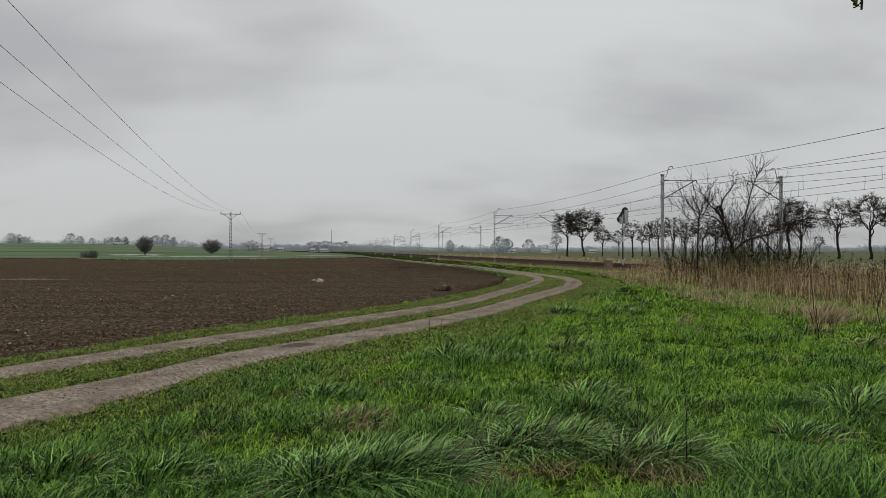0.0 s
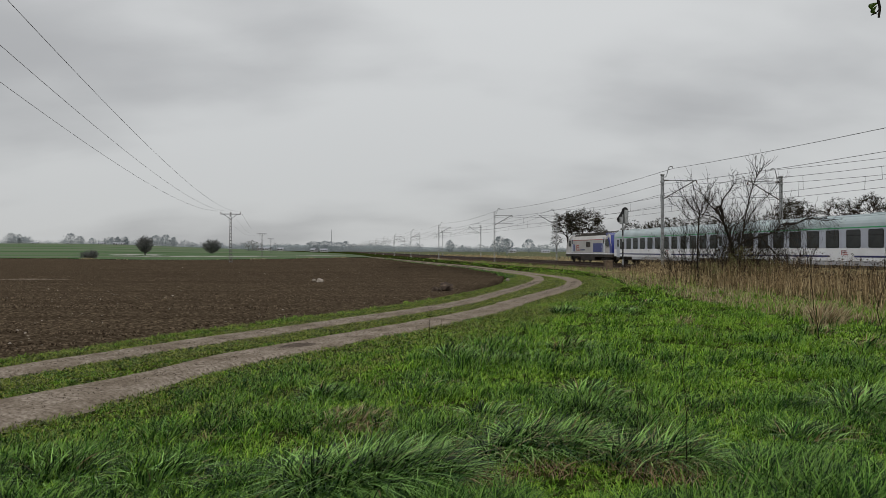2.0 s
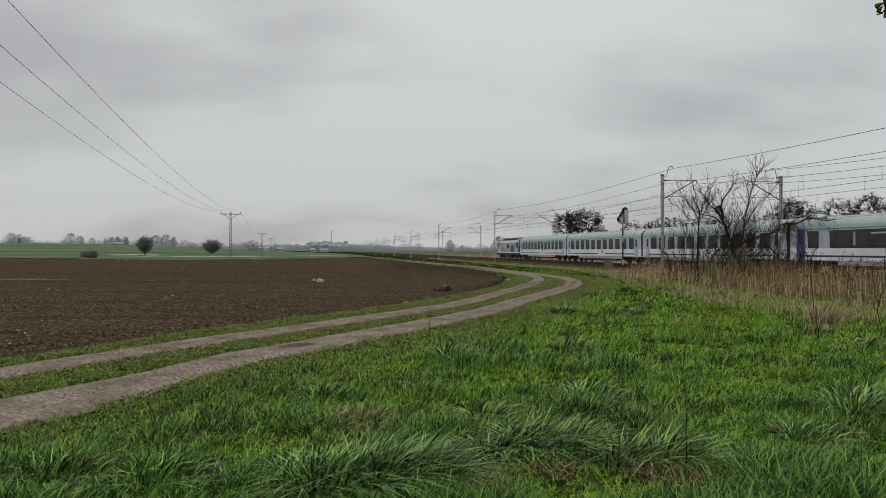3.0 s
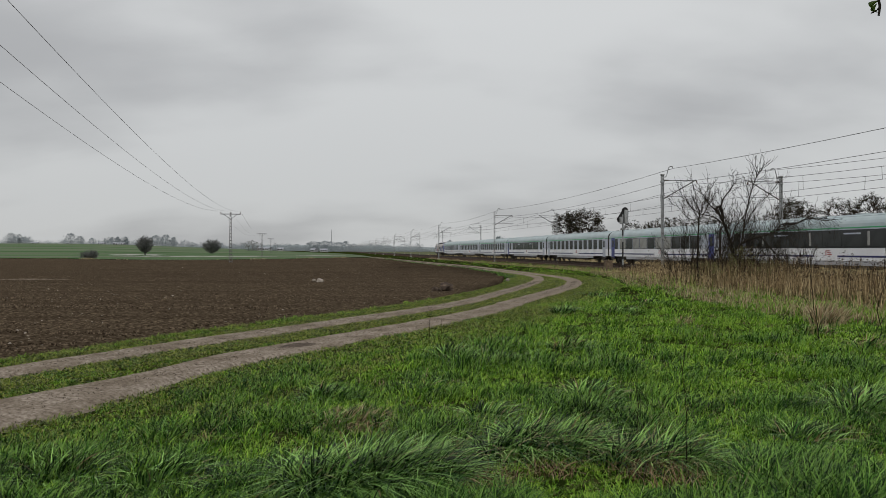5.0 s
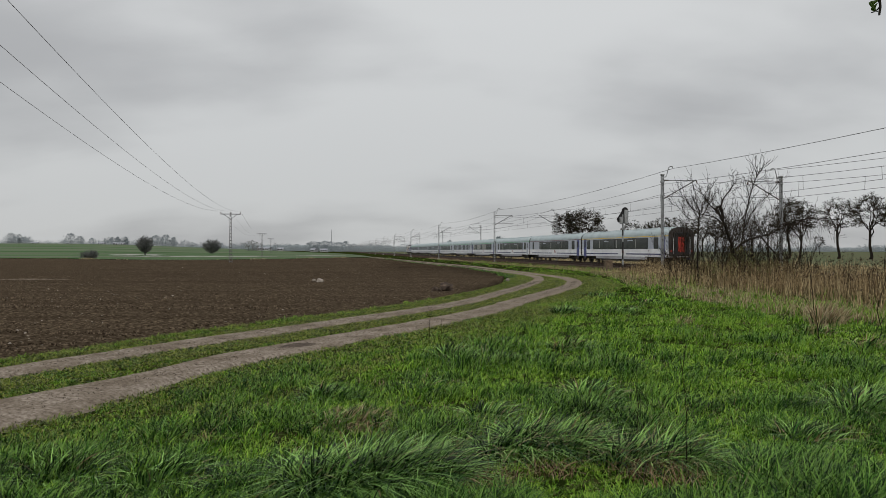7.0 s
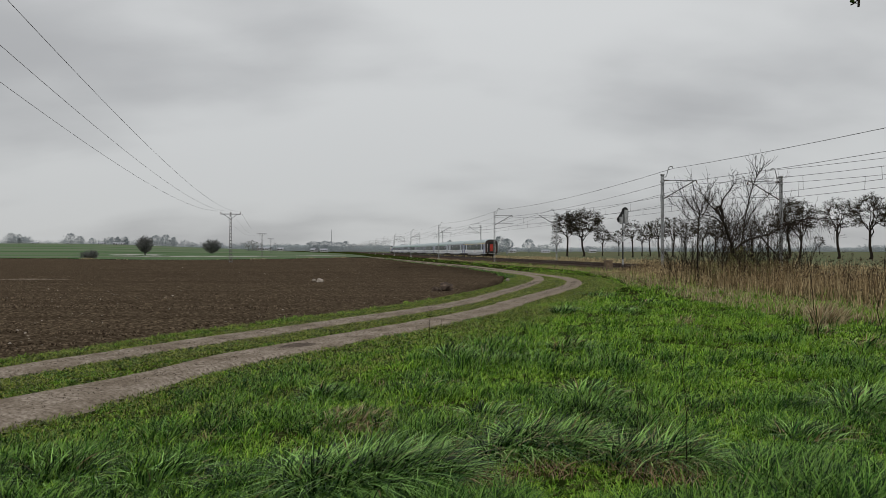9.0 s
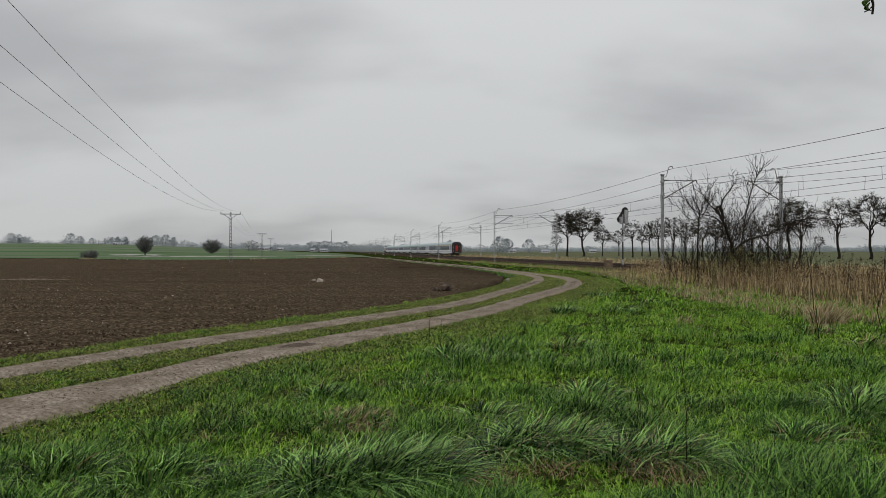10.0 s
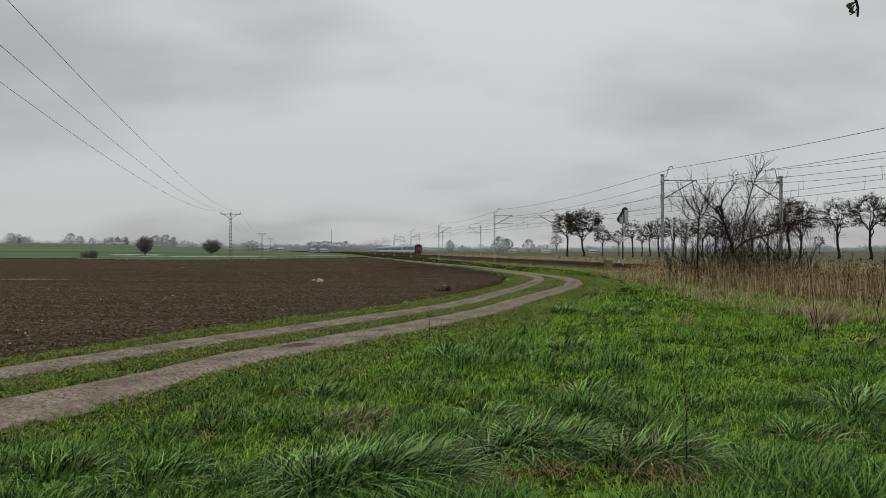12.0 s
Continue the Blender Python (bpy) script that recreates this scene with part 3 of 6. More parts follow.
# ---- the train ----
TRAIN_SPEED, TRAIN_TAIL = 44.1, 48.35          # metres a second; the tail's place along the track at 6.5 s
PAINT = {}
PAINT["white"] = material("white_coach_paint", [(0.70, 0.71, 0.74), (0.80, 0.81, 0.83)], 0.8, 0.35, stain=0.3, stain_scale=0.5, stain_colour=(0.45, 0.44, 0.44), spec=0.5)
PAINT["grey"] = material("pale_grey_coach_paint", [(0.36, 0.39, 0.46), (0.44, 0.47, 0.54)], 0.8, 0.35, stain=0.25, stain_scale=0.5, stain_colour=(0.32, 0.33, 0.36), spec=0.5)
PAINT["roof"] = material("grey_green_roof_paint", [(0.33, 0.40, 0.42), (0.43, 0.50, 0.52)], 0.7, 0.5, stain=0.4, stain_scale=0.4, stain_colour=(0.26, 0.30, 0.31))
PAINT["green"] = material("green_stripe_paint", [(0.03, 0.30, 0.10), (0.05, 0.36, 0.13)], 1.5, 0.4)
PAINT["maroon"] = material("maroon_stripe_paint", [(0.10, 0.02, 0.03), (0.13, 0.03, 0.04)], 1.5, 0.4)
PAINT["yellow"] = material("yellow_stripe_paint", [(0.65, 0.45, 0.03), (0.72, 0.52, 0.05)], 1.5, 0.4)
PAINT["blue"] = material("deep_blue_paint", [(0.018, 0.028, 0.165), (0.030, 0.042, 0.22)], 1.0, 0.35, stain=0.3, stain_scale=0.7, stain_colour=(0.015, 0.018, 0.09), spec=0.5)
PAINT["navy"] = material("navy_stripe_paint", [(0.012, 0.016, 0.09), (0.02, 0.025, 0.12)], 1.0, 0.4)
PAINT["silver"] = material("silver_grey_loco_paint", [(0.38, 0.37, 0.36), (0.46, 0.45, 0.44)], 0.9, 0.4, stain=0.4, stain_scale=0.6, stain_colour=(0.27, 0.25, 0.23))
PAINT["red"] = material("red_paint", [(0.30, 0.028, 0.018), (0.42, 0.04, 0.025)], 2.5, 0.5, stain=0.5, stain_scale=2.0, stain_colour=(0.08, 0.02, 0.016))
PAINT["glass"] = material("dark_tinted_glass", [(0.012, 0.014, 0.015), (0.03, 0.033, 0.033)], 0.6, 0.14, spec=0.35)
PAINT["blind"] = material("pale_curtain_behind_glass", [(0.20, 0.20, 0.19), (0.30, 0.30, 0.28)], 1.0, 0.15, spec=0.6)
PAINT["rubber"] = material("black_rubber", [(0.012, 0.012, 0.012), (0.02, 0.02, 0.02)], 2, 0.7)
PAINT["under"] = material("grimy_underframe", [(0.02, 0.018, 0.016), (0.05, 0.043, 0.036)], 2, 0.8, stain=0.4, stain_scale=0.8)
PAINT["end"] = material("sooty_end_wall", [(0.018, 0.015, 0.014), (0.04, 0.034, 0.03)], 1.2, 0.7, stain=0.3, stain_scale=0.9, stain_colour=(0.06, 0.05, 0.045))
PAINT["skirt"] = material("pale_grey_skirt", [(0.34, 0.35, 0.38), (0.44, 0.45, 0.48)], 0.9, 0.5, stain=0.5, stain_scale=0.7, stain_colour=(0.2, 0.18, 0.17))
W = 1.4125


def roof_curve(y_eave=3.16, top=4.05, k=14):
    pts = []
    for i in range(k + 1):
        a = math.pi * i / k
        c, s = math.cos(a), math.sin(a)
        pts.append((W * math.copysign(abs(c) ** 0.8, c), y_eave + (top - y_eave) * abs(s) ** 0.9))
    return pts


def rounded(bm, w, h, r, depth, mi=0, x=0.0):
    """A plate with round corners in the plane y, z, standing out to -x."""
    ring = []
    for cy, cz, a0 in ((w / 2 - r, h / 2 - r, 0), (-w / 2 + r, h / 2 - r, 90), (-w / 2 + r, -h / 2 + r, 180), (w / 2 - r, -h / 2 + r, 270)):
        for q in range(4):
            a = radians(a0 + 30 * q)
            ring.append((cy + r * math.cos(a), cz + r * math.sin(a)))
    a = [bm.verts.new((x, p, q)) for p, q in ring]
    b = [bm.verts.new((x - depth, p, q)) for p, q in ring]
    k = len(ring)
    for i in range(k):
        bm.faces.new((a[i], a[(i + 1) % k], b[(i + 1) % k], b[i])).material_index = mi
    bm.faces.new(b).material_index = mi


PLATES = {}


def plate(w, h, r, depth, mat):
    key = (w, h, r, depth, mat.name)
    if key not in PLATES:
        bm = bmesh.new()
        rounded(bm, w, h, r, depth)
        bmesh.ops.recalc_face_normals(bm, faces=bm.faces)
        me = bpy.data.meshes.new("plate")
        bm.to_mesh(me)
        bm.free()
        me.materials.append(mat)
        PLATES[key] = me
    return PLATES[key]


def side_pose(side, y, z, out=0.0):
    return pose(-(W + out), y, z) if side < 0 else pose(W + out, y, z, 0, 0, 180)


def add_window(car, side, y, z, w, h, glass, tilt=True):
    win = share("window", plate(w + 0.09, h + 0.09, 0.13, 0.012, PAINT["rubber"]), car, side_pose(side, y, z))
    pane = share("pane", plate(w, h, 0.1, 0.02, glass), win, Matrix())
    if tilt:
        share("transom", plate(w, 0.045, 0.02, 0.028, PAINT["rubber"]), win, pose(0, 0, h * 0.2))
    return win


def add_bogie(car, y, wheel_y=1.25, r=0.46):
    bm = bmesh.new()
    for x in (-1.0, 1.0):
        box(bm, x - 0.07, x + 0.07, y - 1.7, y + 1.7, 0.48, 0.66, bevel=0.03)
        for q in (-wheel_y, wheel_y):
            box(bm, x - 0.12, x + 0.12, y + q - 0.2, y + q + 0.2, 0.3, 0.62, bevel=0.04)
            rod(bm, (x, y + q - 0.3, 0.5), (x, y + q - 0.3, 0.85), 0.09, n=8)
            rod(bm, (x, y + q + 0.3, 0.5), (x, y + q + 0.3, 0.85), 0.09, n=8)
    box(bm, -1.0, 1.0, y - 0.3, y + 0.3, 0.5, 0.8, bevel=0.03)
    bogie = part("bogie", bm, PAINT["under"], car, "grimy black bogie")
    for q in (-wheel_y, wheel_y):
        for x in (-0.75, 0.75):
            bm = bmesh.new()
            rod(bm, (x - 0.065, y + q, r), (x + 0.065, y + q, r), r, n=20)
            rod(bm, (x - 0.08, y + q, r), (x + 0.08, y + q, r), 0.12, n=10)
            part("wheel", bm, PAINT["under"], bogie)
    return bogie


def add_buffers(car, y, sgn):
    for x in (-0.875, 0.875):
        bm = bmesh.new()
        rod(bm, (x, y, 1.06), (x, y + sgn * 0.32, 1.06), 0.11, n=10)
        rod(bm, (x, y + sgn * 0.30, 1.06), (x, y + sgn * 0.35, 1.06), 0.24, n=14)
        part("buffer", bm, PAINT["under"], car)


def make_coach(stripe, windows, door_front, door_rear, label, tail=False):
    car = empty("passenger_coach", pose(0, 0, 0), label, "railway coach", "coaches of the train")
    half = 12.85
    bm = bmesh.new()
    extrude_profile(bm, [(-W, 1.32), (W, 1.32), (W, 1.78), (-W, 1.78)][::-1], -half, half)
    extrude_profile(bm, [(-W, 0.92), (W, 0.92), (W, 1.18), (-W, 1.18)][::-1], -half, half)
    part("lower_body", bm, PAINT["white"], car, "white lower body side")
    bm = bmesh.new()
    extrude_profile(bm, [(-W, 1.18), (W, 1.18), (W, 1.32), (-W, 1.32)][::-1], -half, half)
    part("lower_body_band", bm, PAINT["white"], car)
    bm = bmesh.new()
    extrude_profile(bm, [(-W, 1.78), (W, 1.78), (W, 3.08), (-W, 3.08)][::-1], -half, half)
    part("upper_body", bm, PAINT["grey"], car, "pale grey window band")
    bm = bmesh.new()
    extrude_profile(bm, [(-W - 0.004, 3.08), (W + 0.004, 3.08), (W + 0.004, 3.16), (-W - 0.004, 3.16)][::-1], -half, half)
    part("eave_stripe", bm, PAINT[stripe], car, stripe + " stripe below the roof")
    bm = bmesh.new()
    extrude_profile(bm, roof_curve()[::-1], -half, half)
    for x in (-0.95, -0.6, 0.6, 0.95):
        z = 3.16 + 0.89 * max(0.0, 1 - (abs(x) / W) ** 2.5) ** 0.45
        box(bm, x - 0.02, x + 0.02, -half + 0.4, half - 0.4, z - 0.03, z + 0.025)
    for y in (-9.5, -3, 4, 9.8):
        box(bm, -0.35, 0.35, y - 0.5, y + 0.5, 4.0, 4.1, bevel=0.03)
    part("roof", bm, PAINT["roof"], car, "ribbed grey-green roof")
    bm = bmesh.new()
    box(bm, -1.3, 1.3, -half + 0.2, half - 0.2, 0.8, 0.93)
    for y0, y1 in ((-5.8, -3.4), (-3.1, -0.6), (0.2, 2.2), (2.6, 5.6)):
        for x in (-1.15, 1.15):
            box(bm, x - 0.17, x + 0.17, y0, y1, 0.38, 0.82, bevel=0.03)
    part("underframe", bm, PAINT["under"], car, "dark equipment boxes under the floor")
    for side in (-1, 1):
        bm = bmesh.new()
        box(bm, side * 1.36 - 0.02, side * 1.36 + 0.02, -half + 5.2, half - 5.2, 0.62, 0.95)
        part("skirt", bm, PAINT["skirt"], car)
        for y0, y1 in ((-half + 1.5, -2.1), (0.3, half - 1.5)):
            bm = bmesh.new()
            box(bm, side * (W + 0.004) - 0.004, side * (W + 0.004) + 0.004, y0, y1, 1.16, 1.28)
            part("stripe", bm, PAINT["navy"], car, "navy stripe along the side")
        bm = bmesh.new()
        x = side * (W + 0.006)
        for q in range(3):
            box(bm, x - 0.004, x + 0.004, -1.55 + q * 0.08, -1.1 + q * 0.06, 1.3 + 0.13 * q, 1.36 + 0.13 * q)
        box(bm, x - 0.004, x + 0.004, -0.98, -0.90, 1.3, 1.62)
        part("emblem", bm, PAINT["red"], car, "small red emblem")
        for y, style in ((half - 1.25, door_front), (-half + 1.25, door_rear)):
            if style:
                door = share("door", plate(0.95, 2.44, 0.06, 0.015, PAINT["blue" if style == "blue" else "grey"]), car, side_pose(side, y, 1.90))
                share("door_window", plate(0.46, 0.85, 0.08, 0.022, PAINT["glass"]), door, pose(0, 0, 0.54))
                share("step", plate(0.9, 0.3, 0.03, 0.06, PAINT["under"]), door, pose(0, 0, -1.22))
        for y, w, g in windows:
            add_window(car, side, y, 2.39, w, 1.12, PAINT["blind" if g == "blind" else "glass"], w < 1.6)
            if w > 6:
                count = round(w / 1.85)
                for q in range(count):
                    mid = y + w * ((q + 0.5) / count - 0.5)
                    share("window_pane", plate(w / count - 0.16, 0.98, 0.07, 0.010, PAINT["glass"]), car, side_pose(side, mid, 2.39, 0.022))
                    if q % 3 == 1:
                        share("curtain", plate(0.22, 0.92, 0.03, 0.006, PAINT["blind"]), car, side_pose(side, mid + 0.22 * w / count, 2.40, 0.030))
                    if q % 4 == 2:
                        share("vent_light", plate(w / count - 0.30, 0.10, 0.02, 0.008, PAINT["grey"]), car, side_pose(side, mid, 2.74, 0.030))
    for y in (-9.5, 9.5):
        add_bogie(car, y)
    for sgn in (-1, 1):
        bm = bmesh.new()
        ring = [(-W + 0.03, 1.0)] + [(x * 0.985, z - 0.03) for x, z in reversed(roof_curve())] + [(W - 0.03, 1.0)]
        extrude_profile(bm, ring, min(sgn * half, sgn * (half + 0.06)), max(sgn * half, sgn * (half + 0.06)))
        bmesh.ops.recalc_face_normals(bm, faces=bm.faces)
        end = part("end_wall", bm, PAINT["end"], car, "sooty black end wall")
        bm = bmesh.new()
        for x in (-0.62, 0.62):
            box(bm, x - 0.13, x + 0.13, min(sgn * half, sgn * (half + 0.2)), max(sgn * half, sgn * (half + 0.2)), 1.2, 3.3, bevel=0.06)
        box(bm, -0.75, 0.75, min(sgn * half, sgn * (half + 0.2)), max(sgn * half, sgn * (half + 0.2)), 3.2, 3.46, bevel=0.06)
        part("gangway_bellows", bm, PAINT["rubber"], end, "black rubber gangway rolls")
        bm = bmesh.new()
        box(bm, -0.36, 0.36, min(sgn * (half + 0.04), sgn * (half + 0.1)), max(sgn * (half + 0.04), sgn * (half + 0.1)), 1.45, 3.0, bevel=0.015)
        part("end_door", bm, PAINT["red" if tail and sgn < 0 else "end"], end, "red roller door" if tail and sgn < 0 else "")
        add_buffers(car, sgn * (half + 0.02), sgn)
    if tail:
        for x in (-1.12, 1.12):
            bm = bmesh.new()
            rod(bm, (x, -half - 0.02, 1.55), (x, -half - 0.14, 1.55), 0.09, n=12)
            part("tail_lamp", bm, PAINT["red"], car, "red tail lamp")
            bm = bmesh.new()
            rod(bm, (x * 0.8, -half - 0.12, 1.2), (x * 0.8, -half - 0.12, 3.0), 0.02, n=6)
            part("handrail", bm, PAINT["white"], car)
    return car


def make_loco():
    car = empty("diesel_locomotive", pose(0, 0, 0), "silver-grey locomotive with blue rear cab and red line", "locomotive")
    half = 8.7
    bm = bmesh.new()
    extrude_profile(bm, [(-1.4, 1.28), (1.4, 1.28), (1.4, 3.05), (1.05, 3.55), (-1.05, 3.55), (-1.4, 3.05)][::-1], -half + 2.2, half - 2.3)
    part("body", bm, PAINT["silver"], car)
    bm = bmesh.new()
    extrude_profile(bm, [(-1.42, 1.14), (1.42, 1.14), (1.42, 1.28), (-1.42, 1.28)][::-1], -half, half)
    part("white_line", bm, PAINT["white"], car, "white line along the sill")
    bm = bmesh.new()
    extrude_profile(bm, [(-1.39, 0.78), (1.39, 0.78), (1.39, 1.14), (-1.39, 1.14)][::-1], -half, half)
    box(bm, -1.35, 1.35, -2.6, 2.6, 0.3, 0.8, bevel=0.06)
    part("frame", bm, PAINT["under"], car, "black underframe and fuel tank")
    for sgn, paint in ((1, "silver"), (-1, "silver")):
        bm = bmesh.new()
        a, b, c = sgn * (half - 2.3), sgn * (half - 0.75), sgn * half
        outline = [(a, 1.28), (c, 1.28), (c, 1.95), (b, 3.1), (sgn * (half - 1.1), 3.55), (sgn * (half - 1.9), 3.78), (a, 3.78)]
        if sgn < 0:
            outline = outline[::-1]
        l0 = [bm.verts.new((-1.4 if z < 3.2 else -1.12, y, z)) for y, z in outline]
        r0 = [bm.verts.new((1.4 if z < 3.2 else 1.12, y, z)) for y, z in outline]
        k = len(outline)
        for i in range(k):
            bm.faces.new((l0[i], l0[(i + 1) % k], r0[(i + 1) % k], r0[i]))
        bm.faces.new(l0[::-1])
        bm.faces.new(r0)
        bmesh.ops.recalc_face_normals(bm, faces=bm.faces)
        cab = part("cab", bm, PAINT[paint], car, "silver cab with sloping front")
        bm = bmesh.new()
        y0, y1 = sgn * (half - 0.12), sgn * (half - 0.68)
        for x0, x1 in ((-1.15, -0.06), (0.06, 1.15)):
            v = [bm.verts.new(p) for p in ((x0, y0 + sgn * 0.03, 2.13), (x1, y0 + sgn * 0.03, 2.13), (x1, y1 + sgn * 0.03, 2.99), (x0, y1 + sgn * 0.03, 2.99))]
            f = bm.faces.new(v)
            q = bmesh.ops.extrude_face_region(bm, geom=[f])
            bmesh.ops.translate(bm, verts=[e for e in q["geom"] if isinstance(e, bmesh.types.BMVert)], vec=(0, -sgn * 0.05, -0.02))
        bmesh.ops.recalc_face_normals(bm, faces=bm.faces)
        part("windscreen", bm, PAINT["glass"], cab)
        for x in (-1.0, 1.0):
            bm = bmesh.new()
            rod(bm, (x, c - sgn * 0.05, 1.55), (x, c + sgn * 0.05, 1.55), 0.12, n=12)
            part("headlight", bm, PAINT["white"], cab)
        for side in (-1, 1):
            share("cab_window", plate(1.05 if sgn < 0 else 0.85, 0.88, 0.2, 0.02, PAINT["glass"]), cab, side_pose(side, sgn * (half - 1.62), 2.6))
            door = share("cab_door", plate(0.62, 1.95, 0.06, 0.012, PAINT["grey"]), car, side_pose(side, sgn * (half - 2.75), 2.28, -0.004))
            share("door_window", plate(0.36, 0.6, 0.07, 0.02, PAINT["glass"]), door, pose(0, 0, 0.5))
            for off in (-0.42, 0.42):
                bm = bmesh.new()
                rod(bm, (side * 1.46, sgn * (half - 2.75) + off, 1.3), (side * 1.46, sgn * (half - 2.75) + off, 2.7), 0.018, n=6)
                part("handrail", bm, PAINT["white"], car)
        add_buffers(car, sgn * half, sgn)
    bm = bmesh.new()
    ring = [(0.0, 1.28), (0.04, 1.6), (0.03, 1.95), (-0.12, 2.35), (-0.42, 2.85), (-0.72, 3.2), (-1.08, 3.52), (-1.5, 3.72), (-1.95, 3.82), (-2.35, 3.84), (-2.7, 3.82), (-2.7, 3.42), (-2.2, 3.36), (-1.8, 3.24), (-1.45, 3.06), (-1.15, 2.78), (-0.92, 2.4), (-0.78, 1.95), (-0.7, 1.28)]
    l0 = [bm.verts.new((-1.42 if z < 3.2 else -1.14, -half - y - 0.02, z)) for y, z in ring]
    r0 = [bm.verts.new((1.42 if z < 3.2 else 1.14, -half - y - 0.02, z)) for y, z in ring]
    for i in range(len(ring)):
        q = (i + 1) % len(ring)
        bm.faces.new((l0[i], l0[q], r0[q], r0[i]))
    bm.faces.new(l0[::-1]), bm.faces.new(r0)
    bmesh.ops.recalc_face_normals(bm, faces=bm.faces)
    part("cab_shell", bm, PAINT["blue"], car, "deep blue shell round the rear cab")
    for side in (-1, 1):
        bm = bmesh.new()
        box(bm, side * 1.41 - 0.008, side * 1.41 + 0.008, -half + 2.2, half - 2.3, 2.98, 3.05)
        part("red_line", bm, PAINT["red"], car, "red line under the roof edge")
        share("side_panel", plate(3.4, 1.15, 0.05, 0.012, PAINT["blue"]), car, side_pose(side, -3.9, 1.98, -0.012))
        share("side_panel", plate(1.2, 1.0, 0.05, 0.012, PAINT["blue"]), car, side_pose(side, 5.6, 1.98, -0.012))
        share("grille", plate(1.6, 0.7, 0.05, 0.014, PAINT["under"]), car, side_pose(side, -0.4, 2.4, -0.012))
        bm = bmesh.new()
        x = side * 1.412
        for q in range(3):
            box(bm, x - 0.006, x + 0.006, 3.0 + 0.15 * q, 3.9 + 0.1 * q, 1.6 + 0.32 * q, 1.74 + 0.32 * q)
        box(bm, x - 0.006, x + 0.006, 4.15, 4.3, 1.6, 2.3)
        part("emblem", bm, PAINT["red"], car, "red emblem on the side")
        bm = bmesh.new()
        for q in range(4):
            box(bm, x - 0.005, x + 0.005, 0.9 + 0.45 * q, 1.25 + 0.45 * q, 1.62, 1.8)
        part("lettering_bar", bm, PAINT["navy"], car, "dark bars of small lettering")
    bm = bmesh.new()
    box(bm, -0.9, 0.9, -6.2, 6.4, 3.55, 3.78, bevel=0.08)
    box(bm, -0.75, 0.75, -3.4, -0.4, 3.78, 3.98, bevel=0.06)
    box(bm, -0.7, 0.7, 1.0, 4.6, 3.78, 3.95, bevel=0.06)
    for y in (-5.4, 5.5):
        for x in (-0.5, 0.5):
            rod(bm, (x, y - 1.0, 3.85), (x * 0.4, y + 1.0, 4.02), 0.03, n=6)
        rod(bm, (-0.85, y + 1.0, 4.05), (0.85, y + 1.0, 4.05), 0.03, n=6)
        for x in (-0.5, 0.5):
            for q in (-0.8, 0.8):
                rod(bm, (x, y + q, 3.7), (x, y + q, 3.95), 0.06, n=8)
    part("roof_equipment", bm, PAINT["under"], car, "dark roof gear with lowered pantographs")
    for y in (-6.0, 6.0):
        add_bogie(car, y, 1.3, 0.55)
    return car


def even_windows(count, w, first=10.0, g=""):
    step = 2 * first / (count - 1)
    return [(first - step * i, w, g) for i in range(count)]


def build_train():
    """The cars from the front, with the place of their middle behind the train's nose."""
    cars = [(make_loco(), 9.05)]
    saloon = [(11.1, 0.6, ""), (9.4, 1.2, ""), (0.2, 16.4, ""), (-9.6, 1.2, ""), (-11.1, 0.6, "")]
    kinds = [
        ("green", even_windows(12, 1.15, 10.4), "grey", "grey", "white and pale grey coach with green stripe and twelve separate windows", ""),
        ("green", even_windows(11, 1.25, 10.2), "grey", "grey", "white and pale grey coach with green stripe and eleven square windows", ""),
        ("green", even_windows(11, 1.3, 10.1), "grey", "grey", "white and pale grey coach with green stripe and broad windows", ""),
        ("green", [(10.2, 1.1, ""), (0.0, 16.8, ""), (-10.2, 1.1, "")], "blue", "grey", "white coach with green stripe, dark window band and blue door", ""),
        ("green", even_windows(12, 1.15, 10.4), "grey", "grey", "white and pale grey coach with green stripe and twelve separate windows", ""),
        ("green", [(10.6, 0.8, "")] + [(8.6 - 1.9 * i, 1.7, "blind" if i in (0, 2, 3, 5, 6) else "") for i in range(10)], "blue", "blue", "white coach with green stripe, curtained windows and blue doors", ""),
        ("green", [(10.3, 0.9, ""), (0.3, 17.4, ""), (-10.0, 1.1, "")], "grey", "grey", "white coach with green stripe and long dark window band", ""),
        ("maroon", [(10.8, 0.7, ""), (-0.2, 14.6, ""), (-9.6, 1.1, "")], "", "blue", "white dining coach with maroon stripe and long dark windows", ""),
        ("yellow", [(10.3, 1.1, ""), (0.3, 16.6, ""), (-10.0, 1.0, "")], "blue", "blue", "white rear coach with yellow stripe, blue doors and red end door", "tail"),
    ]
    back = 18.1
    for stripe, win, df, dr, label, tail in kinds:
        cars.append((make_coach(stripe, win, df, dr, label, bool(tail)), back + 13.2))
        back += 26.14
    return cars, back


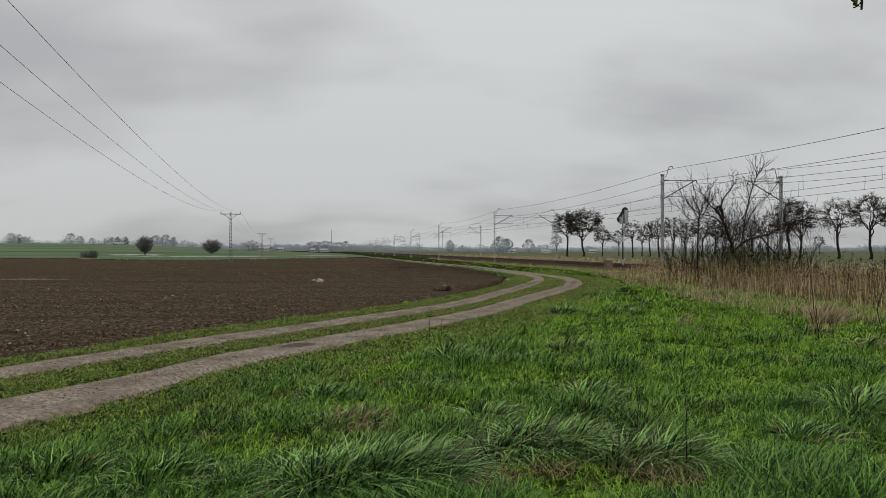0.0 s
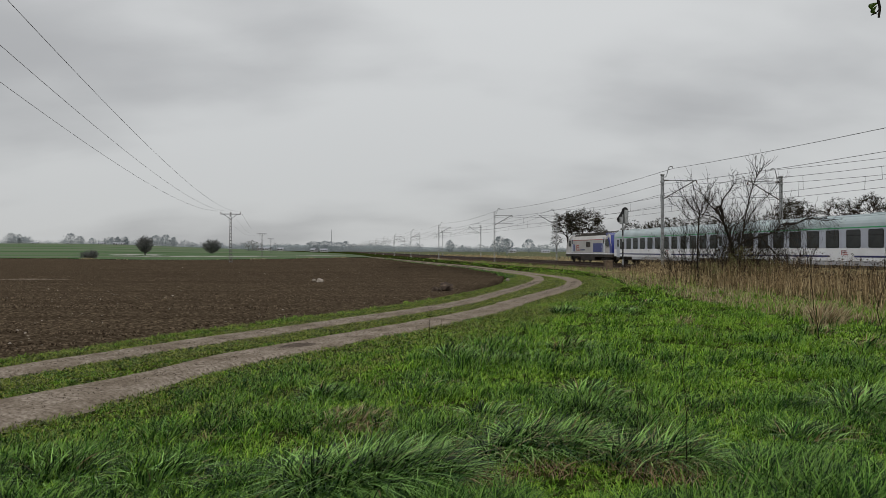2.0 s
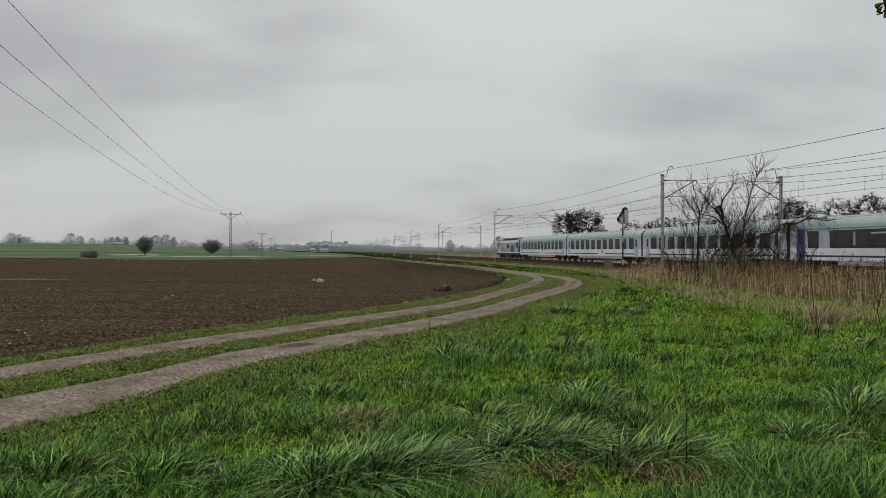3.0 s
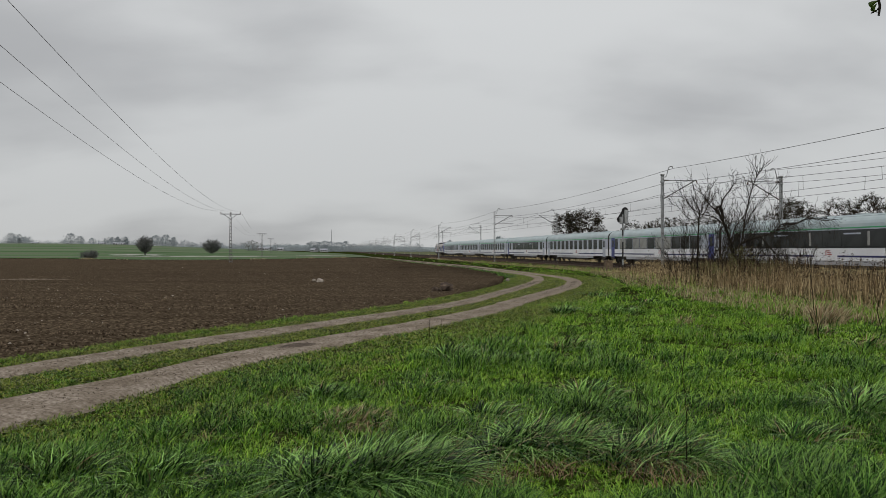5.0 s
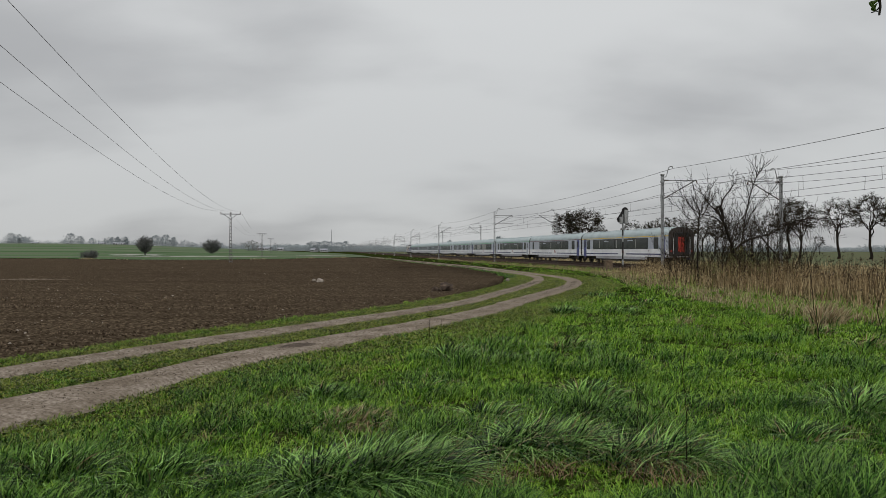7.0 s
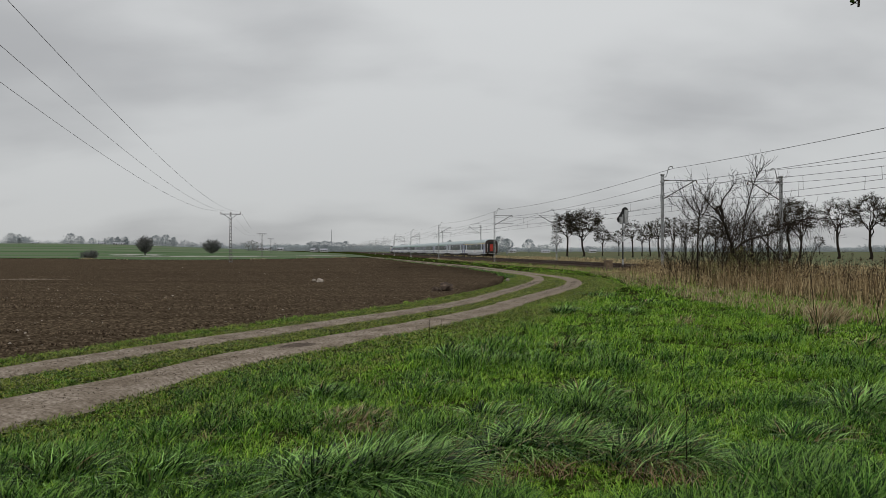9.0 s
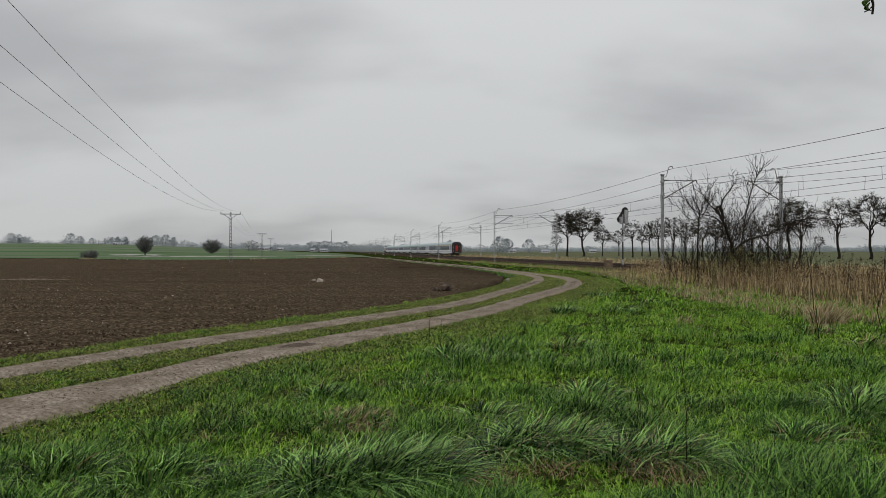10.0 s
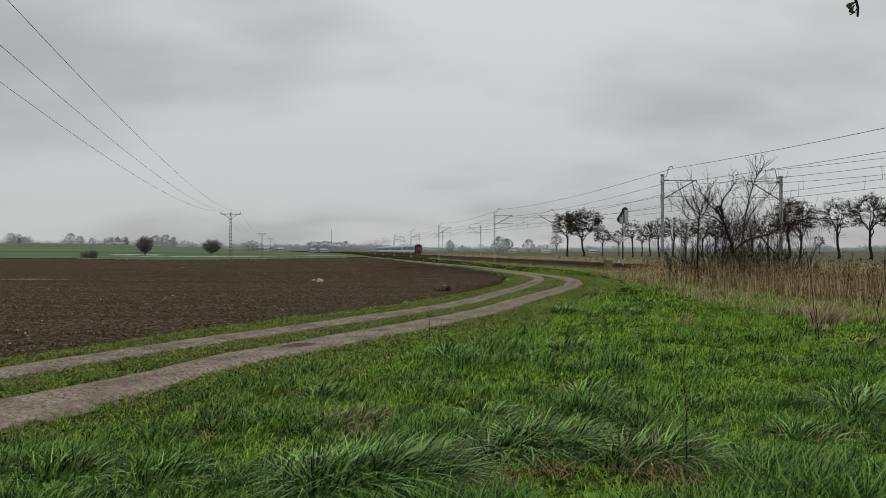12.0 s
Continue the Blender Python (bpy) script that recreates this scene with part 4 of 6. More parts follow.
def wire_poles():
    """The power line that crosses the field: lattice poles and three slack wires."""
    places = [(-4.4, -24.0, 1.47), (-36.3, 126.0, 1.02), (-67.5, 275.0, 1.0), (-99.0, 424.0, 1.0), (-130.5, 573.0, 0.8), (-162, 722.0, 0.7)]
    heading = math.degrees(math.atan2(31.5, 149.0))
    made = []
    proto = empty("power_line_pole", pose(0, 0, 0), "grey lattice power line pole with flat crossarm", "power pole", "poles of the power line")
    for i, x in enumerate((-0.2, 0.2)):
        for y in (-0.14, 0.14):
            bm = bmesh.new()
            rod(bm, (x * 1.3, y * 1.3, 0), (x * 0.5, y * 0.5, 8.75), 0.045, 0.035, n=4)
            part("leg", bm, M["pole"], proto)
    bm = bmesh.new()
    for k in range(14):
        z = 0.4 + 0.6 * k
        u = 1.3 - 0.8 * z / 8.75
        box(bm, -0.2 * u, 0.2 * u, -0.15 * u, 0.15 * u, z - 0.09, z + 0.09)
    tagged(part("lattice", bm, M["pole"], proto), kind="stuff")
    bm = bmesh.new()
    box(bm, -1.65, 1.65, -0.06, 0.06, 8.45, 8.57, bevel=0.01)
    rod(bm, (-1.1, 0, 8.45), (-0.05, 0, 7.65), 0.04, n=5)
    rod(bm, (1.1, 0, 8.45), (0.05, 0, 7.65), 0.04, n=5)
    part("crossarm", bm, M["dark_steel"], proto, "dark steel crossarm with braces")
    for x in (-1.6, 0.0, 1.6):
        bm = bmesh.new()
        insulator(bm, (x, 0, 8.55), (x, 0, 8.85), 0.08)
        part("insulator", bm, M["insulator"], proto)
    for i, (x, y, tall) in enumerate(places):
        m = pose(x, y, float(ground_z(x, y)) - 0.05, 0, 0, heading)
        if i == 1:
            proto.matrix_basis = m
        else:
            copy_thing(proto, m).scale = (1, 1, tall)
        made.append((m, 8.85 * tall))
    for off in (-1.6, 0.0, 1.6):
        bm = bmesh.new()
        for i, (a, b) in enumerate(zip(made, made[1:])):
            sag_line(bm, a[0] @ Vector((off, 0, a[1])), b[0] @ Vector((off, 0, b[1])), 3.3 if i == 0 else 2.4, 0.0105, 40 if i == 0 else 14)
        tagged(part("power_wire", bm, M["wire"], None), "thin slack power line wire over the field", "power line", "wires of the power line")


def build_signal():
    """A signal post beside the near track, seen from behind, and a rusty cabinet at its foot."""
    x, y = rail_place(27.5, 66.1)
    post = empty("railway_signal", pose(x, y, 0, 0, 0, TURN), "black railway signal head on a banded post, seen from behind", "railway signal")
    for z0, z1, mat in ((-0.6, 0.4, "dark_steel"), (0.4, 0.95, "galv"), (0.95, 2.6, "dark_steel"), (2.6, 3.2, "galv"), (3.2, 3.75, "dark_steel"), (3.75, 5.2, "galv")):
        bm = bmesh.new()
        rod(bm, (0, 0, z0), (0, 0, z1), 0.07, n=10)
        part("post_section", bm, M[mat], post)
    bm = bmesh.new()
    ring = [(0.42 + 0.33 * math.cos(radians(a)) - 0.2, 0.38 * math.sin(radians(a)) + 5.5) for a in range(0, 181, 20)] + [(-0.62, 4.75), (-0.5, 4.45), (0.5, 4.35)]
    extrude_profile(bm, ring, -0.03, 0.0)
    bmesh.ops.recalc_face_normals(bm, faces=bm.faces)
    part("backing_board", bm, M["dark_steel"], post, "black rounded backing board with a slanting side")
    for x0, x1, z0, z1 in ((0.10, 0.40, 4.3, 5.62), (-0.36, -0.06, 4.3, 4.95)):
        bm = bmesh.new()
        box(bm, x0, x1, -0.3, -0.04, z0, z1, bevel=0.05)
        part("lamp_case", bm, M["galv"], post, "pale grey lamp case")
    for z in (4.7, 5.2):
        bm = bmesh.new()
        rod(bm, (0, 0.0, z), (0, 0.3, z - 0.03), 0.14, n=12)
        part("hood", bm, M["dark_steel"], post)
    x, y = rail_place(26.2, 66.5)
    z = float(ground_z(x, y))
    bm = bmesh.new()
    box(bm, -0.34, 0.34, -0.3, 0.3, z - 0.1, z + 1.05, bevel=0.03)
    cab = empty("trackside_cabinet", pose(x, y, 0, 0, 0, TURN), "rust-brown metal cabinet beside the track", "cabinet")
    part("body", bm, M["rust"], cab)
    bm = bmesh.new()
    box(bm, -0.39, 0.39, -0.35, 0.35, z + 1.05, z + 1.12, bevel=0.02)
    part("lid", bm, M["rust"], cab)


M["rust"] = material("rusty_sheet", [(0.085, 0.058, 0.038), (0.19, 0.140, 0.095)], 4, 0.85, bump=0.005, stain=0.4, stain_scale=2)
build_railway(), build_catenary()
CARS, TRAIN_LENGTH = build_train()
wire_poles(), build_signal()


# ---- trees ----
class Wood:
    """Collects the tubes and leaves of one tree."""

    def __init__(self, seed):
        self.rng = random.Random(seed)
        self.v, self.t = {"trunk": [], "twig": [], "bud": []}, {"trunk": [], "twig": [], "bud": []}

    def tube(self, layer, pts, radii, n):
        v, t = self.v[layer], self.t[layer]
        base = len(v)
        for i, (p, r) in enumerate(zip(pts, radii)):
            d = (pts[min(i + 1, len(pts) - 1)] - pts[max(i - 1, 0)]).normalized()
            a = d.orthogonal().normalized()
            b = d.cross(a)
            for k in range(n):
                u = 2 * math.pi * k / n
                q = p + (a * math.cos(u) + b * math.sin(u)) * r
                v.append((q.x, q.y, q.z))
        for i in range(len(pts) - 1):
            for k in range(n):
                p0, p1 = base + i * n + k, base + i * n + (k + 1) % n
                t += [(p0, p1, p0 + n), (p1, p1 + n, p0 + n)]

    def leaf(self, p, size):
        v, t = self.v["bud"], self.t["bud"]
        r = self.rng
        base = len(v)
        for _ in range(3):
            v.append((p.x + r.uniform(-size, size), p.y + r.uniform(-size, size), p.z + r.uniform(-size, size)))
        t.append((base, base + 1, base + 2))

    def limb(self, p, d, length, r, level, cfg):
        """One limb that wanders, then its children; the last level carries twigs."""
        rng = self.rng
        k = 5 if level == 0 else 4 if level < cfg["levels"] else 3
        pts, radii = [p.copy()], [r]
        d = d.normalized()
        for i in range(k):
            j = cfg["wander"] * (0.4 if level == 0 else 1.0)
            d = (d + Vector((rng.gauss(0, j), rng.gauss(0, j), rng.gauss(0, j) + cfg["lift"] * (level > 0)))).normalized()
            p = p + d * length / k
            pts.append(p.copy())
            radii.append(max(cfg["thin"], r * (1 - (0.45 if level < cfg["levels"] else 0.75) * (i + 1) / k)))
        self.tube("trunk" if level < 2 else "twig", pts, radii, 7 if level == 0 else 5 if level == 1 else 3)
        if level >= cfg["levels"]:
            for _ in range(cfg["buds"]):
                q = pts[rng.randrange(1, len(pts))]
                self.leaf(q + Vector((rng.gauss(0, 0.15), rng.gauss(0, 0.15), rng.gauss(0, 0.15))) * cfg["leaf"] * 4, cfg["leaf"])
            return
        count = cfg["split"][min(level, len(cfg["split"]) - 1)]
        for c in range(count):
            u = cfg["bare"] + (1 - cfg["bare"]) * (c + rng.random()) / count if level == 0 else 0.25 + 0.75 * (c + rng.random()) / count
            i = min(k - 1, int(u * k))
            q = pts[i].lerp(pts[i + 1], u * k - i)
            axis = (pts[i + 1] - pts[i]).normalized()
            side = axis.orthogonal().normalized()
            side.rotate(Matrix.Rotation(2.4 * c + rng.uniform(-0.6, 0.6), 3, axis))
            spread = cfg["spread"] * rng.uniform(0.7, 1.3)
            nd = axis * math.cos(spread) + side * math.sin(spread)
            scale = cfg["shrink"] * rng.uniform(0.75, 1.2) * (1.0 if level else cfg.get("first", 1.0))
            self.limb(q, nd, length * scale, radii[i] * 0.6, level + 1, cfg)

    def build(self, name, label, category, m, mats, group=""):
        tree = empty(name, m, label, category, group)
        for layer, title in (("trunk", "trunk"), ("twig", "crown"), ("bud", "foliage")):
            if self.t[layer]:
                me = tri_mesh(title, self.v[layer], self.t[layer], mats[layer], smooth=layer == "trunk")
                ob = new(title, me)
                ob.parent = tree
                if layer == "bud":
                    tagged(ob, "small early spring buds", kind="stuff")
        return tree


MATS = {"trunk": M["bark"], "twig": M["twig"], "bud": M["bud"]}
# bark and twigs alike take the grey lightened for haze
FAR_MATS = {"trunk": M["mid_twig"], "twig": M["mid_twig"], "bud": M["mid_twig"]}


def on_ground(x, y, rz=0.0, sink=0.1):
    return pose(x, y, float(ground_z(x, y)) - sink, 0, 0, rz)


def bow(a, b, rng, k=4, lift=0.12, wob=0.05):
    """Points on a limb from a to b that arches upwards and wanders a little."""
    a, b = Vector(a), Vector(b)
    size = (b - a).length
    pts = []
    for i in range(k + 1):
        t = i / k
        p = a.lerp(b, t) + Vector((0, 0, lift * size * 4 * t * (1 - t)))
        if 0 < i < k:
            p += Vector((rng.gauss(0, wob), rng.gauss(0, wob), rng.gauss(0, wob))) * size
        pts.append(p)
    return pts


def taper(r0, r1, n):
    return [r0 + (r1 - r0) * (i / (n - 1)) ** 0.8 for i in range(n)]


def row_tree(seed, height, fork=0.45, wide=0.33, tufts=44):
    """A bare tree with a clean trunk and an umbrella of tufted limbs."""
    w = Wood(seed)
    rng = w.rng
    top = Vector((rng.gauss(0, 0.02) * height, rng.gauss(0, 0.02) * height, fork * height))
    w.tube("trunk", [Vector((0, 0, 0)), Vector((0.02, 0, 0.06)) * height, top * 0.5 + Vector((rng.gauss(0, 0.012), 0, 0)) * height, top], [height * 0.030, height * 0.021, height * 0.018, height * 0.016], 8)
    mains = []
    for i in range(7):
        a = 2.4 * i + rng.uniform(-0.4, 0.4)
        rr = wide * height * (0.2 if i == 0 else rng.uniform(0.45, 0.85))
        end = Vector((rr * math.cos(a), rr * math.sin(a), height * rng.uniform(0.68, 0.82)))
        base = top.lerp(Vector((0, 0, fork * height * 0.75)), 0.0 if i < 4 else rng.random())
        pts = bow(base, end, rng, 5, -0.05, 0.04)
        w.tube("trunk", pts, taper(height * 0.010, height * 0.004, 6), 5)
        mains.append(pts)
    for i in range(int(tufts * 3.4)):
        a, e = rng.uniform(0, 2 * math.pi), math.asin(rng.uniform(-0.55, 1.0))
        f = rng.uniform(0.45, 1.0) ** 0.6 * 1.06
        end = Vector((wide * height * f * math.cos(e) * math.cos(a), wide * height * f * math.cos(e) * math.sin(a), height * (0.665 + 0.32 * f * math.sin(e))))
        near = min((q for pts in mains for q in pts[1:]), key=lambda q: (q - end).length + 0.6 * max(0, q.z - end.z))
        pts = bow(near, end, rng, 4, -0.02, 0.07)
        w.tube("twig", pts, taper(height * 0.0042, 0.025, 5), 3)
        for q in range(8):
            d = Vector((rng.gauss(0, 1), rng.gauss(0, 1), abs(rng.gauss(0, 0.5)) + 0.1)).normalized() * height * rng.uniform(0.03, 0.065)
            s = pts[-1].lerp(pts[-2], rng.random() * 0.8)
            w.tube("twig", [s, s + d], [0.026, 0.012], 3)
            for z in range(2):
                w.leaf(s + d * rng.uniform(0.4, 1.1) + Vector((rng.gauss(0, 0.12), rng.gauss(0, 0.12), rng.gauss(0, 0.06))), 0.15)
    for i in range(9):
        a, z = rng.uniform(0, 2 * math.pi), height * rng.uniform(0.25, 0.55)
        l = height * rng.uniform(0.06, 0.16)
        s = Vector((0, 0, z))
        w.tube("twig", bow(s, s + Vector((l * math.cos(a), l * math.sin(a), l * rng.uniform(-0.1, 0.5))), rng, 3, 0.05, 0.08), [0.04, 0.03, 0.025, 0.015], 3)
    return w


def build_row_trees():
    """The bare trees behind the railway."""
    label = "tall bare roadside tree with a dark umbrella crown"
    rng = random.Random(4)
    # azimuth column, distance, height, trunk share, crown half width, tufts
    for i, (col, dist, h, fork, wide, tufts) in enumerate((
            (1004, 262, 16.4, 0.42, 0.36, 84), (1033, 262, 17.6, 0.40, 0.42, 110), (1067, 285, 11.2, 0.4, 0.34, 45), (1095, 290, 10.5, 0.4, 0.26, 22),
            (1119, 230, 12.0, 0.5, 0.28, 24), (1137, 270, 10.5, 0.5, 0.2, 16), (1150, 262, 12.5, 0.5, 0.3, 26), (1166, 225, 12.3, 0.5, 0.3, 26),
            (1190, 235, 13.5, 0.5, 0.32, 30), (1214, 262, 13.0, 0.5, 0.28, 22), (1243, 235, 13.2, 0.45, 0.36, 34), (1266, 262, 14.0, 0.45, 0.33, 30),
            (1292, 250, 13.2, 0.4, 0.33, 30), (1331, 235, 12.5, 0.45, 0.3, 26), (1360, 225, 14.0, 0.5, 0.3, 26), (1396, 205, 17.6, 0.38, 0.22, 46),
            (1414, 200, 16.0, 0.36, 0.30, 52), (1484, 190, 16.2, 0.48, 0.30, 36), (1541, 175, 16.4, 0.42, 0.27, 56), (1598, 172, 15.0, 0.45, 0.33, 50), (1655, 165, 16.0, 0.45, 0.3, 40),
            (985, 420, 12.0, 0.4, 0.3, 24), (1280, 420, 13.0, 0.4, 0.3, 24), (1450, 380, 10.0, 0.4, 0.3, 24))):
        x = (col - 784) / 1305 * dist
        row_tree(300 + i, h, fork, wide, tufts).build("roadside_tree", label, "tree", on_ground(x, dist, rng.uniform(0, 360)), MATS, "row of trees behind the railway")


def build_field_trees():
    for seed, col, dist, h, wide, stem in ((71, 257, 300, 8.3, 0.46, 0.16), (72, 375, 330, 7.4, 0.62, 0.03)):
        w = Wood(seed)
        rng = w.rng
        if stem > 0.1:
            w.tube("trunk", [Vector((0, 0, 0)), Vector((0, 0, stem * h))], [0.35, 0.3], 7)
        for k in range(210):
            a, e = rng.uniform(0, 2 * math.pi), math.asin(rng.uniform(-0.8, 1.0))
            f = rng.uniform(0.55, 1.0) ** 0.5
            end = Vector((wide * h * f * math.cos(e) * math.cos(a), wide * h * f * math.cos(e) * math.sin(a), h * (0.58 + 0.42 * f * math.sin(e))))
            pts = bow((end.x * 0.1, end.y * 0.1, h * max(stem, min(0.5, 0.7 * end.z / h - 0.1))), end, rng, 4, -0.04, 0.05)
            w.tube("twig", pts, taper(0.07, 0.03, 5), 3)
            for q in range(9):
                s = pts[-1].lerp(pts[-3], rng.random())
                d = Vector((rng.gauss(0, 0.5), rng.gauss(0, 0.5), 0.8)).normalized() * rng.uniform(0.4, 1.1)
                w.tube("twig", [s, s + d], [0.035, 0.015], 3)
        x = (col - 784) / 1305 * dist
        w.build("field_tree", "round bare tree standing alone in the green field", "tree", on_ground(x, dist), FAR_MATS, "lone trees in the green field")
    w = Wood(80)
    cfg = dict(levels=2, wander=0.2, lift=0.1, thin=0.02, split=(14, 9), bare=0.05, spread=1.0, shrink=0.8, buds=5, leaf=0.12, first=1.5)
    for k in range(7):
        w.limb(Vector((w.rng.uniform(-1.5, 1.5), w.rng.uniform(-1, 1), 0)), Vector((w.rng.gauss(0, 0.4), 0, 1)), 0.95, 0.06, 0, cfg)
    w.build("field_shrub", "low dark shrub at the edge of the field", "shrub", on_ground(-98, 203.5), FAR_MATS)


TWIGGY = dict(levels=2, wander=0.16, lift=0.08, thin=0.007, split=(5, 4), bare=0.1, spread=0.7, shrink=0.55, buds=1, leaf=0.03, first=1.0)


def clothe(w, pts, count, length, r, cfg, start=0.15):
    """Side branches with twigs along a limb."""
    rng = w.rng
    for c in range(count):
        u = (start + (1 - start) * (c + rng.random()) / count) * (len(pts) - 1)
        i = min(len(pts) - 2, int(u))
        q = pts[i].lerp(pts[i + 1], u - i)
        axis = (pts[i + 1] - pts[i]).normalized()
        side = axis.orthogonal().normalized()
        side.rotate(Matrix.Rotation(2.4 * c + rng.uniform(-0.7, 0.7), 3, axis))
        a = cfg["spread"] * rng.uniform(0.7, 1.3)
        w.limb(q, axis * math.cos(a) + side * math.sin(a), length * rng.uniform(0.6, 1.2), r, 2 if cfg["levels"] > 2 else 1, cfg)


def curve3(pts, k=4):
    q = np.array(pts, float)
    q = np.vstack([2 * q[0] - q[1], q, 2 * q[-1] - q[-2]])
    out = []
    for i in range(1, len(q) - 2):
        a, b, c, d = q[i - 1:i + 3]
        for t in np.linspace(0, 1, k, endpoint=False):
            out.append(Vector(0.5 * ((2 * b) + (c - a) * t + (2 * a - 5 * b + 4 * c - d) * t * t + (3 * b - a - 3 * c + d) * t ** 3)))
    return out + [Vector(q[-2])]


def build_thicket():
    """The bare thicket in the reeds before the railway."""
    at = on_ground(16.6, 42.0)
    # the old gnarled tree with one limb leaning far over
    w = Wood(501)
    trunk = curve3([(0.1, 0, 0), (0.02, 0, 1.2), (-0.1, 0, 2.05), (-0.32, 0.05, 2.86), (-0.64, 0, 3.66), (-0.97, 0, 4.3)])
    w.tube("trunk", trunk, taper(0.10, 0.06, len(trunk)), 8)
    knob = curve3([(-0.9, 0, 4.1), (-1.02, 0.05, 4.35), (-0.85, 0, 4.5), (-0.7, 0.05, 4.25), (-0.62, 0, 3.8)], 3)
    w.tube("trunk", knob, [0.085] * len(knob), 6)
    limb = curve3([(0.0, 0, 2.0), (0.3, 0, 2.3), (0.8, 0.1, 2.6), (1.77, 0.2, 2.86), (2.4, 0.2, 3.1), (2.83, 0.3, 3.5), (3.5, 0.3, 3.5), (4.5, 0.4, 3.85), (5.4, 0.4, 3.7)])
    w.tube("trunk", limb, taper(0.085, 0.02, len(limb)), 7)
    for pts, r in (([(-0.9, 0, 4.2), (-1.3, 0, 4.5), (-1.6, 0.1, 4.9), (-1.75, 0, 5.2)], 0.06), ([(-0.8, 0, 4.4), (-0.6, 0, 5.0), (-0.2, 0, 5.5), (0.0, 0.1, 5.9)], 0.05),
                   ([(-0.5, 0, 3.4), (-1.2, -0.1, 3.9), (-2.0, -0.1, 4.1), (-2.6, 0, 4.6)], 0.05), ([(1.5, 0, 2.8), (2.0, 0, 2.2), (2.6, 0, 1.5), (2.9, 0, 0.7)], 0.05), ([(-0.2, 0, 2.4), (0.2, 0.3, 3.4), (0.9, 0.4, 4.2)], 0.05)):
        q = curve3(pts, 3)
        w.tube("trunk", q, taper(r, r * 0.35, len(q)), 5)
        clothe(w, q, 11, 0.9, 0.012, TWIGGY)
    clothe(w, trunk[9:], 22, 1.1, 0.015, dict(TWIGGY, split=(6, 4)))
    clothe(w, limb[8:], 36, 0.95, 0.018, dict(TWIGGY, split=(6, 5)))
    rng = w.rng
    for k in range(120):
        q = limb[rng.randrange(16, len(limb))]
        x = rng.uniform(0.1, 1.0)
        pts = [q, q + Vector((0.4 * x, rng.gauss(0, 0.25), 0.1)), q + Vector((0.9 * x, rng.gauss(0, 0.4), -0.35 * rng.random() - 0.1)), q + Vector((1.2 * x, rng.gauss(0, 0.4), -1.2 * rng.random() - 0.2))]
        w.tube("twig", pts, [0.010, 0.009, 0.008, 0.005], 3)
    w.build("gnarled_tree", "old gnarled bare tree with one limb leaning far over the reeds", "tree", at, MATS)
    # the tall sapling
    w = Wood(502)
    stem = curve3([(0.4, 0, 0), (0.6, 0, 1.9), (0.8, 0, 3.5), (1.1, 0, 5.0), (1.45, 0.1, 6.0), (1.8, 0.1, 6.8)])
    w.tube("trunk", stem, taper(0.06, 0.015, len(stem)), 6)
    cfg = dict(TWIGGY, spread=0.55, lift=0.16, split=(4, 4))
    clothe(w, stem[9:], 19, 1.1, 0.016, cfg, 0.05)
    side = curve3([(0.8, 0, 3.4), (1.4, 0.2, 4.3), (2.3, 0.3, 5.2), (2.9, 0.2, 6.0)])
    w.tube("trunk", side, taper(0.030, 0.009, len(side)), 5)
    clothe(w, side[4:], 11, 0.8, 0.011, cfg)
    w.build("bare_sapling", "tall slim bare sapling with upswept twigs", "tree", at @ pose(0, 0.6, 0), MATS, "bare saplings in the reeds")
    # the sapling with a broad fork
    w = Wood(503)
    stem = curve3([(-2.35, 0, 0), (-2.38, 0, 1.8), (-2.32, 0, 3.3), (-2.25, 0, 4.3)])
    w.tube("trunk", stem, taper(0.055, 0.032, len(stem)), 6)
    for end in ((-3.3, 0.2, 5.3), (-2.7, -0.2, 5.6), (-1.7, 0.1, 5.6), (-1.4, 0.2, 5.1), (-3.8, 0, 4.6)):
        q = bow(stem[-1] - Vector((0, 0, abs(end[0] + 2.3) * 0.55)), end, w.rng, 5, -0.05, 0.04)
        w.tube("trunk", q, taper(0.024, 0.008, 6), 5)
        clothe(w, q, 9, 0.8, 0.010, cfg)
    clothe(w, stem[5:], 12, 1.0, 0.015, cfg)
    w.build("bare_sapling", "slim bare sapling forking into a broad fan", "tree", at @ pose(0, -0.8, 0), MATS, "bare saplings in the reeds")
    rng = random.Random(77)
    for i in range(22):
        w = Wood(520 + i)
        x = rng.uniform(-3.3, 2.8) if i < 16 else rng.uniform(2.0, 4.4)
        h = rng.uniform(2.6, 4.9) if i < 16 else rng.uniform(1.8, 3.2)
        for k in range(3):
            d = Vector((rng.gauss(0, 0.22), rng.gauss(0, 0.2), 1))
            w.limb(Vector((rng.gauss(0, 0.25), rng.gauss(0, 0.25), 0)), d, h * rng.uniform(0.6, 1.0), 0.015, 0, dict(TWIGGY, levels=2, split=(9, 5), spread=0.5, shrink=0.36, bare=0.2, buds=2))
        w.build("bare_shrub", "bare many-stemmed shrub among dry reeds", "shrub", on_ground(16.6 + x, 42 + rng.uniform(-1.2, 2.5)), MATS, "bare shrubs in the reeds")


